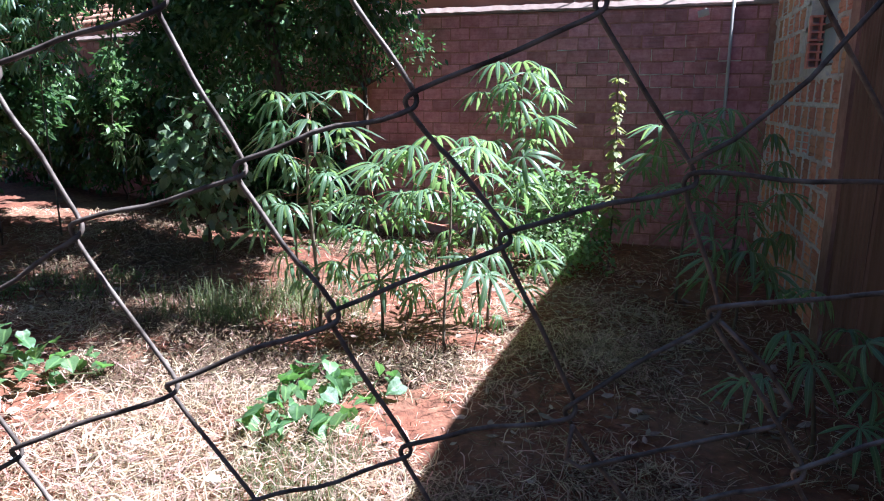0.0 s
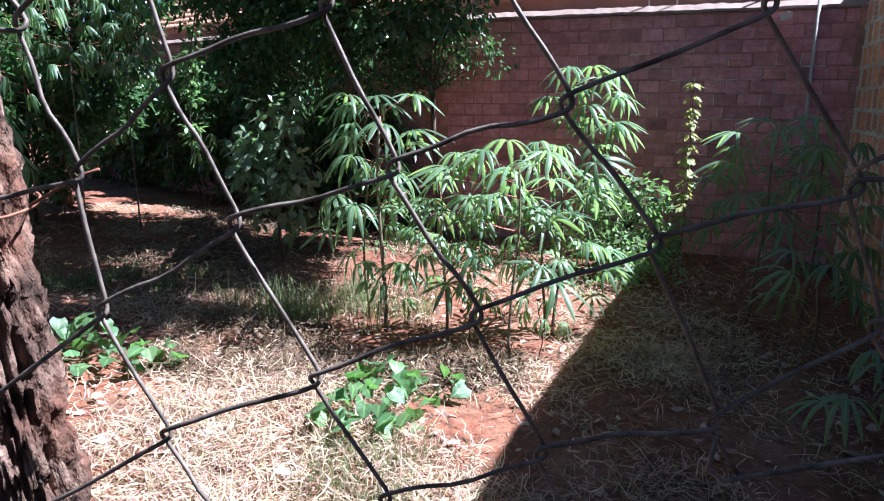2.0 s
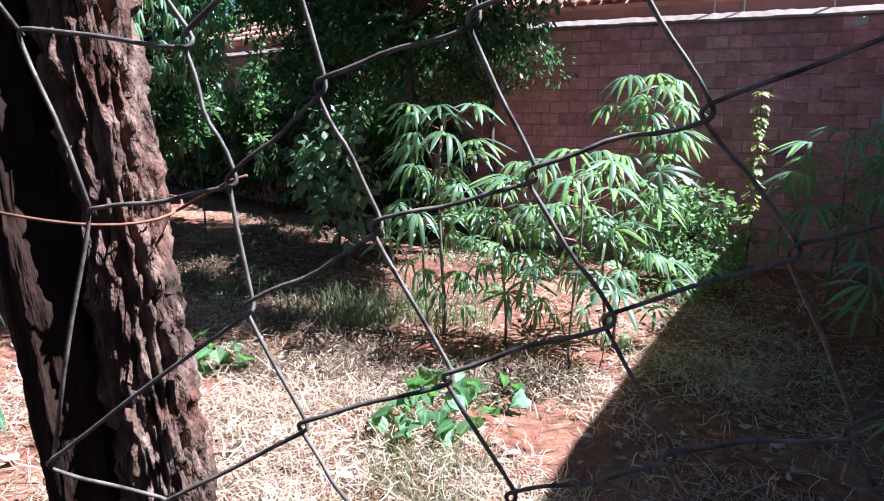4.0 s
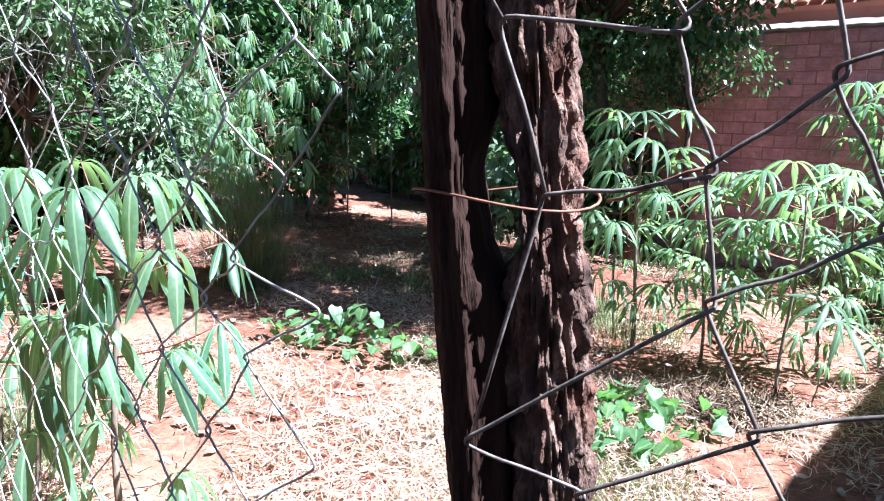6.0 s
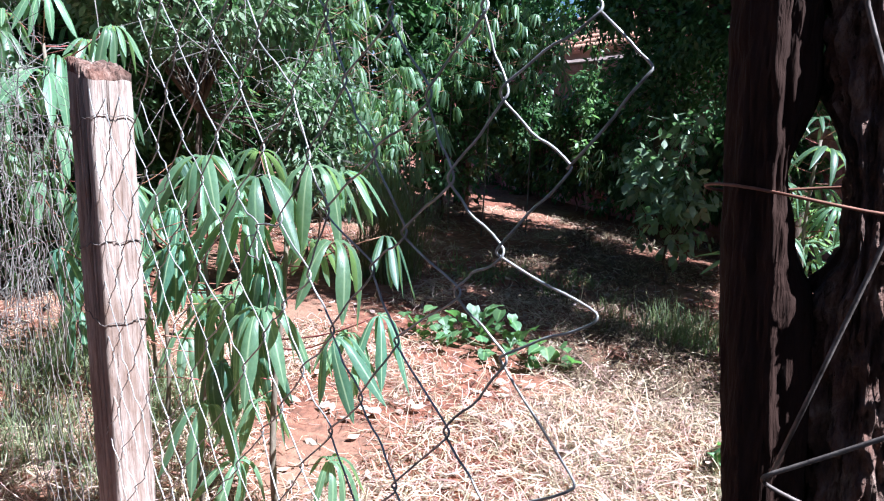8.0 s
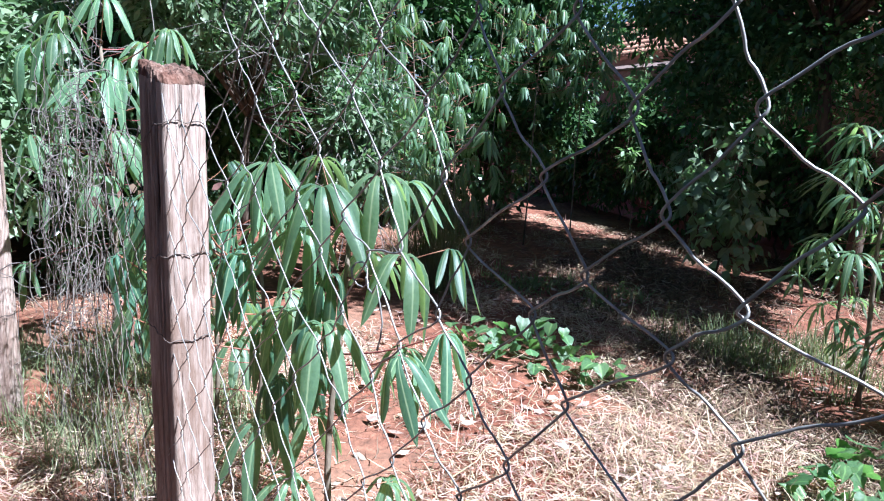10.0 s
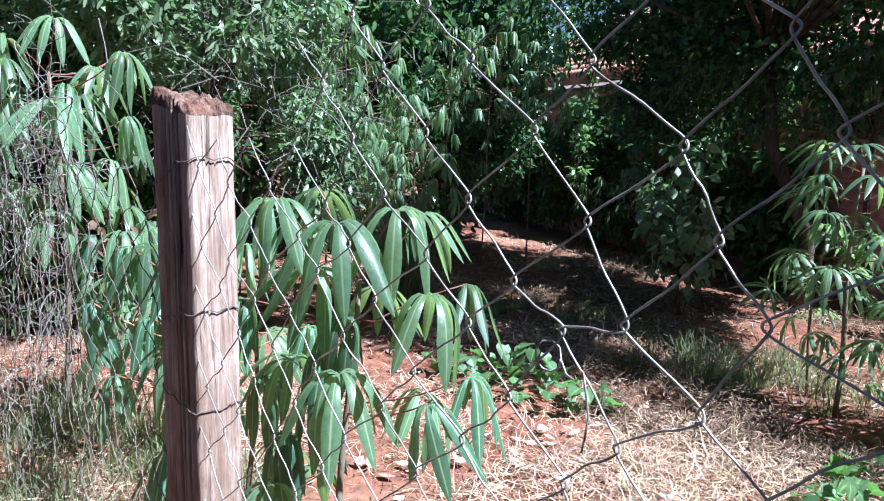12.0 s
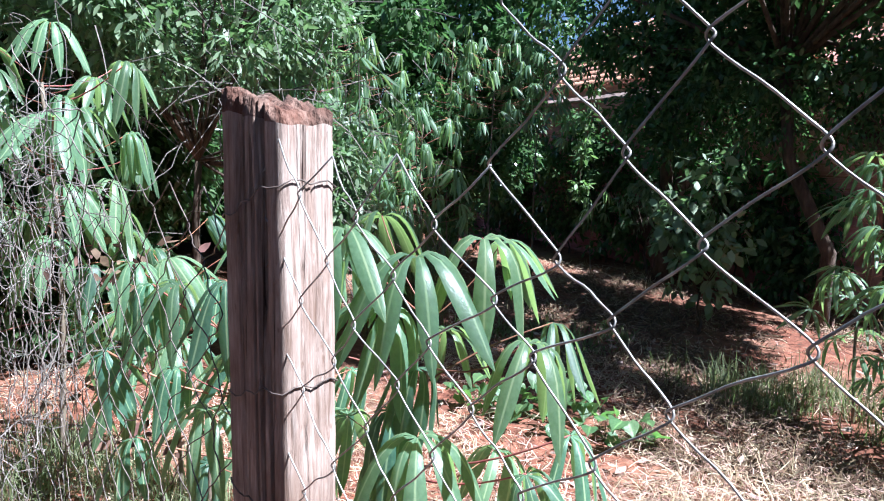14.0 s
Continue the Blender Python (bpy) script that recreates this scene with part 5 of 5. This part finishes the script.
vine((-0.62, 2.93), (.25, .38), 75, 1, "clump of creeping vine with broad green leaves on straw")
vine((-2.40, 3.35), (.62, .22), 85, 2, "low creeping vine with broad leaves at the shade edge")
vine((-0.36, 3.17), (.18, .09), 10, 3, "short vine shoot with broad leaves on bare soil")


def straw(name, label, count, area, seed, material, length, rise, width=.0022, keep=None, thick=.05, category="straw", curl=-.25):
    g = np.random.default_rng(seed)
    x0, x1, y0, y1 = area
    x, y = g.uniform(x0, x1, count), g.uniform(y0, y1, count)
    if keep is not None:
        m = keep(x, y, g)
        x, y = x[m], y[m]
    n = len(x)
    P = np.stack([x, y, ground_np(x, y) + g.uniform(0, thick, n)], 1)
    V, Q = blades(P, g.uniform(0, 6.283, n), length * g.uniform(.4, 1.3, n), width * g.uniform(.6, 1.4, n), g.normal(rise[0], rise[1], n), g.normal(curl, .3, n), g)
    V[:, 2] = np.maximum(V[:, 2], ground_np(V[:, 0], V[:, 1]) + .002)
    return thing(name, label=label, category=category, kind="stuff", data=mesh_np(name, V, Q, material))


def patchy(x, y, g, bare=.5):
    f = np.sin(2.1 * x + 1.2 * y) + np.sin(3.7 * y - 1.1 * x + 1) + .8 * np.sin(6.3 * x + 4.1 * y)
    bald = np.exp(-(((x + .30) / .42) ** 2 + ((y - 3.05) / .32) ** 2)) + np.exp(-(((x + .35) / .5) ** 2 + ((y - 3.9) / .22) ** 2)) + .8 * np.exp(-(((x + 1.9) / .5) ** 2 + ((y - 3.1) / .16) ** 2)) + .75 * np.exp(-(((x + 1.25) / .65) ** 2 + ((y - 3.8) / .32) ** 2))
    return g.uniform(0, 1, len(x)) < np.clip(.54 + .36 * f, .06, 1) * (1 - .93 * np.minimum(1, bald)) * np.where(x > 1.0 + .32 * (y - 2.4), .28, 1.0)


def clumped(seed, count, area, radius):
    """Keeps blades only near scattered tuft centres."""
    q = np.random.default_rng(seed)
    cx, cy = q.uniform(area[0], area[1], count), q.uniform(area[2], area[3], count)
    rad = radius * q.uniform(.4, 1.4, count)

    def keep(x, y, g):
        d = np.min(np.hypot(x[:, None] - cx, y[:, None] - cy) / rad, axis=1)
        return d < g.uniform(.3, 1.2, len(x))
    return keep


straw("dry_straw", "layer of pale dry cut grass over the soil", 50000, (-3.6, 2.4, .8, 4.7), 1, STRAW, .16, (.05, .32), width=.0024, keep=patchy)
straw("dry_straw", "pale cut grass heaped before the fence", 20000, (-1.7, 1.2, 1.6, 4.0), 16, STRAW, .12, (.08, .40), width=.0022, keep=patchy, thick=.07)
straw("dry_straw", "fresh pale straw spread behind the fence", 3500, (-2.1, -.8, 1.5, 2.7), 15, STRAW, .16, (.05, .32), width=.0028)
straw("dry_straw", "thin dry straw on the ground further back", 27000, (-6.5, 2.6, 4.6, 8.8), 2, STRAW, .14, (.05, .3), width=.003, keep=patchy)
# dark blades laid low paint the shade in the gaps of the pile
straw("rotting_straw", "dark straw at the bottom of the pile, standing in for shade in its gaps", 12000, (-1.8, 1.9, 1.6, 4.0), 17, DARK_STRAW, .13, (.0, .2), width=.003, keep=patchy, thick=.012)
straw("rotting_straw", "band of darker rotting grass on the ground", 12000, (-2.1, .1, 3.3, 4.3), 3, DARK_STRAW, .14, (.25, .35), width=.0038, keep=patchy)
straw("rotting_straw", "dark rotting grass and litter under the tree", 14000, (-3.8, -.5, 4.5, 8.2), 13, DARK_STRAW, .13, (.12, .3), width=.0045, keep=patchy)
straw("dry_straw", "trodden dry grass below the fence", 14000, (-6.0, -1.5, .2, 2.8), 4, STRAW, .14, (.1, .35), keep=patchy)
straw("grass_tufts", "sparse upright green grass blades", 1700, (-2.2, -.5, 4.1, 4.9), 5, GRASS, .24, (1.2, .25), width=.0028, category="grass", curl=-.12, thick=0, keep=clumped(1, 26, (-2.2, -.5, 4.15, 4.8), .11))
straw("grass_tufts", "fresh green grass by the vine", 1300, (-.85, -.2, 2.1, 2.6), 6, GRASS, .11, (1.0, .3), width=.002, category="grass", curl=-.2, thick=0, keep=clumped(2, 14, (-.8, -.25, 2.1, 2.6), .13))
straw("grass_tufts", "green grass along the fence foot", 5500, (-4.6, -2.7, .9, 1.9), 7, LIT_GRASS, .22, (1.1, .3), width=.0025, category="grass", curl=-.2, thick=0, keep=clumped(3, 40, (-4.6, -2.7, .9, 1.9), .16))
straw("grass_tufts", "upright grass at the edge of the tree shade, painted sunlit pale", 1000, (-1.8, -1.0, 4.2, 5.1), 18, LIT_GRASS, .24, (1.2, .25), width=.0032, category="grass", curl=-.15, thick=0, keep=clumped(6, 16, (-1.75, -1.05, 4.25, 5.05), .13))
straw("ground_weeds", "low dark green weeds in the shade", 2200, (-4.2, -2.5, 4.6, 5.6), 8, GRASS, .12, (.9, .4), width=.006, category="weeds", curl=-.3, thick=0, keep=clumped(4, 18, (-4.1, -2.6, 4.65, 5.5), .17))
straw("tall_grass", "clump of tall feathery yellow-green grass stalks", 1500, (-4.3, -3.7, 4.1, 4.7), 9, GRASS, .95, (1.36, .14), width=.002, category="grass", curl=-.07, thick=0, keep=clumped(5, 6, (-4.2, -3.8, 4.2, 4.6), .2))

# fallen leaves
g = np.random.default_rng(12)
n = 1000
x, y = g.uniform(-3.8, 2.2, n), g.uniform(1.5, 5.5, n)
V, Q = leaf_cards(np.stack([x, y, ground_np(x, y) + g.uniform(.01, .05, n)], 1), np.concatenate([g.normal(0, 1, (n, 2)), g.normal(0, .15, (n, 1))], 1),
                  np.concatenate([g.normal(0, .3, (n, 2)), np.ones((n, 1))], 1), g.uniform(.03, .09, n), .45, .3, .1)
thing("fallen_leaves", label="curled dry leaves scattered over the straw", category="leaves", kind="stuff", data=mesh_np("fallen_leaves", V, Q, DEAD_LEAF))

# dead vines over the fence
g = np.random.default_rng(21)
b = Build()
bunch = [(g.normal(-3.08, .08), g.uniform(.7, 1.75)) for _ in range(16)]
for k in range(150):
    bx, bz = bunch[k % 16]
    x = g.normal(bx, .07)
    p = [Vector((x, fence_y(x) + g.normal(.05, .07), bz + g.normal(0, .12)))]
    a, e, turn_ = g.uniform(0, 6.28), g.normal(-.5, .8), g.normal(0, .9)
    for s in range(15):
        a, e = a + turn_ * .5 + g.normal(0, .35), max(-1.5, min(1.2, e + g.normal(-.03, .38)))
        p.append(p[-1] + .026 * Vector((math.cos(a) * math.cos(e), math.sin(a) * math.cos(e), math.sin(e))))
    b.tube(p, g.uniform(.0007, .0018), 4, caps=False)
thing("dead_vine_tangle", label="tangle of dead grey vine stems grown over the plants", category="dead vines", kind="stuff", data=b.mesh("dead_vine_tangle", TWIG))
n = 150
x = g.normal(-3.3, .16, n)
V, Q = leaf_cards(np.stack([x, 1.35 - .19 * (x + 3.0) + g.normal(.1, .12, n), g.uniform(.3, 1.15, n)], 1), g.normal(0, 1, (n, 3)) - [0, 0, .8], g.normal(0, 1, (n, 3)), g.uniform(.03, .08, n), .5, .4, .3)
thing("withered_leaves", label="withered brown leaves caught in the dead vines", category="dead leaves", kind="stuff", data=mesh_np("withered_leaves", V, Q, WITHERED))

# pale scraps
scrap = random.Random(8)
for k, (x, y) in enumerate([(-2.05, 2.95), (-1.15, 2.2), (-.9, 2.35), (-1.75, 2.5), (-1.35, 2.65), (-2.35, 2.25)]):
    pts = [(.035 * scrap.uniform(.6, 1.3) * math.cos(a), .03 * scrap.uniform(.6, 1.3) * math.sin(a), .012 * scrap.uniform(0, 1)) for a in [2 * math.pi * q / 7 for q in range(7)]]
    b = Build().add([(0, 0, .016)] + pts + [(px, py, pz - .003) for px, py, pz in pts], [(0, q + 1, (q + 1) % 7 + 1) for q in range(7)] + [(q + 1, q + 8, (q + 1) % 7 + 8, (q + 1) % 7 + 1) for q in range(7)])
    thing("paper_scrap", (x, y, ground_z(x, y) + .03), "crumpled pale scrap lying on the straw", "litter", "pale scraps", data=b.mesh("paper_scrap", LITTER))


# ---- bricks ----
rng = random.Random(17)
rest, rest_west = Build(), Build()
bv, bf = [tuple(v.co) for v in BRICK_LONG.vertices], [tuple(p.vertices) for p in BRICK_LONG.polygons]
for row in range(19):
    z = 0.002 + row * OLD_COURSE
    if z + .108 > 2.317:
        break
    for k in range(-54, 17):
        x = k * OLD_PITCH + (OLD_PITCH / 2 if row % 2 else 0) + rng.uniform(-.004, .004)
        if x > 3.2:
            continue
        dy = rng.uniform(-.003, .004)
        if x > -0.15:
            part("brick", BRICK_LONG, wall_north, Matrix.Translation((x, dy, z + rng.uniform(-.003, .003))) @ Matrix.Rotation(rng.uniform(-.008, .008), 4, "Y"))
        elif x > BEND:
            rest.add([(x + a, dy + b_, z + c) for a, b_, c in bv], bf)
        elif x < BEND - OLD_PITCH:
            rest_west.add([(x - BEND + a, dy + b_, z + c) for a, b_, c in bv], bf)
part("bricks", rest.mesh("bricks", BRICK), wall_north)["kind"] = "stuff"
part("bricks", rest_west.mesh("bricks", BRICK), wall_west)["kind"] = "stuff"
for row in range(15):
    z = 0.015 + row * COURSE
    if z + .172 > HOUSE_H:
        break
    k = 0
    x = -0.35 + (PITCH / 2 if row % 2 else 0)
    while x + .10 < HOUSE_LEN:
        long = x + .205 < HOUSE_LEN
        size = .205 if long else .10
        inside = x + size > WIN[0] and x < WIN[1] and z + .160 > WIN[2] and z < WIN[3]
        if not inside and x > 0.002:
            part("brick", NEW_LONG if long else NEW_SHORT, wall_east,
                 Matrix.Translation((x, rng.uniform(-.004, .005), z + rng.uniform(-.004, .004))) @ Matrix.Rotation(rng.uniform(-.012, .012), 4, "Y"))
        x += PITCH

# squeezed-out mortar: beds between the courses and upright joints, smeared unevenly over the bricks
rng = random.Random(23)


def smear(points, across, seed, gain=1.0):
    """A lumpy strip of mortar along points (x, z), widening and narrowing on both sides."""
    b = Build()
    n = len(points)
    for k, (x, z) in enumerate(points):
        wide = [.006 * gain + .036 * gain * max(0.0, noise.noise((x * 9 + q, z * 9, seed)) - .05) + rng.uniform(0, .004) for q in (0, 50)]
        out = .004 + .006 * max(0, noise.noise((x * 14, z * 14, seed + 3)))
        dx, dz = across
        b.v += [(x - dx * wide[0], .009, z - dz * wide[0]), (x - dx * wide[0] * .6, -out, z - dz * wide[0] * .6), (x + dx * wide[1] * .6, -out, z + dz * wide[1] * .6),
                (x + dx * wide[1], .009, z + dz * wide[1])]
    b.f += [(4 * k + q, 4 * k + q + 1, 4 * k + q + 5, 4 * k + q + 4) for k in range(n - 1) for q in range(3)]
    return b


def in_window(x, z):
    return WIN[0] - .03 < x < WIN[1] + .03 and WIN[2] - .03 < z < WIN[3] + .03


for row in range(1, 15):
    z = 0.015 + row * COURSE - .016
    for x0, x1 in ((.01, WIN[0] - .03), (WIN[0] - .03, WIN[1] + .03), (WIN[1] + .03, HOUSE_LEN - .01)):
        if in_window((x0 + x1) / 2, z):
            continue
        count = max(3, int((x1 - x0) / .022))
        part("mortar_bed", smear([(x0 + (x1 - x0) * k / count, z + .006 * noise.noise((x0 + k * .3, row, 0))) for k in range(count + 1)], (0, 1), row, 1.7).mesh("mortar_bed", MORTAR), wall_east)
joints = Build()
for row in range(15):
    z = 0.015 + row * COURSE
    if z + .172 > HOUSE_H:
        break
    x = -0.35 + (PITCH / 2 if row % 2 else 0) - .013
    while x < HOUSE_LEN - .02:
        if x > .03 and not in_window(x, z + .08):
            j = smear([(x + .004 * noise.noise((k, x * 5, row)), z - .02 + .178 * k / 9) for k in range(10)], (1, 0), row + 40, 1.7)
            joints.add(j.v, j.f)
        x += PITCH
part("mortar_joints", joints.mesh("mortar_joints", MORTAR), wall_east)["kind"] = "stuff"

# odd pale mortar left in the joints of the old wall
rng = random.Random(29)
for k in range(64):
    row, col = rng.choice((11, 12, 13, 13, 14, 14, 15, 15, 15, 16)), rng.randint(2, 13)
    z = .002 + row * OLD_COURSE
    x = col * OLD_PITCH + (OLD_PITCH / 2 if row % 2 else 0) - .007
    if k % 2:
        m = smear([(x, z + .112 * q / 7) for q in range(8)], (.4, 0), k)
    else:
        m = smear([(x + .2 * q / 8, z - .006) for q in range(9)], (0, .4), k)
    part("mortar_smear", m.mesh("mortar_smear", MORTAR), wall_north)
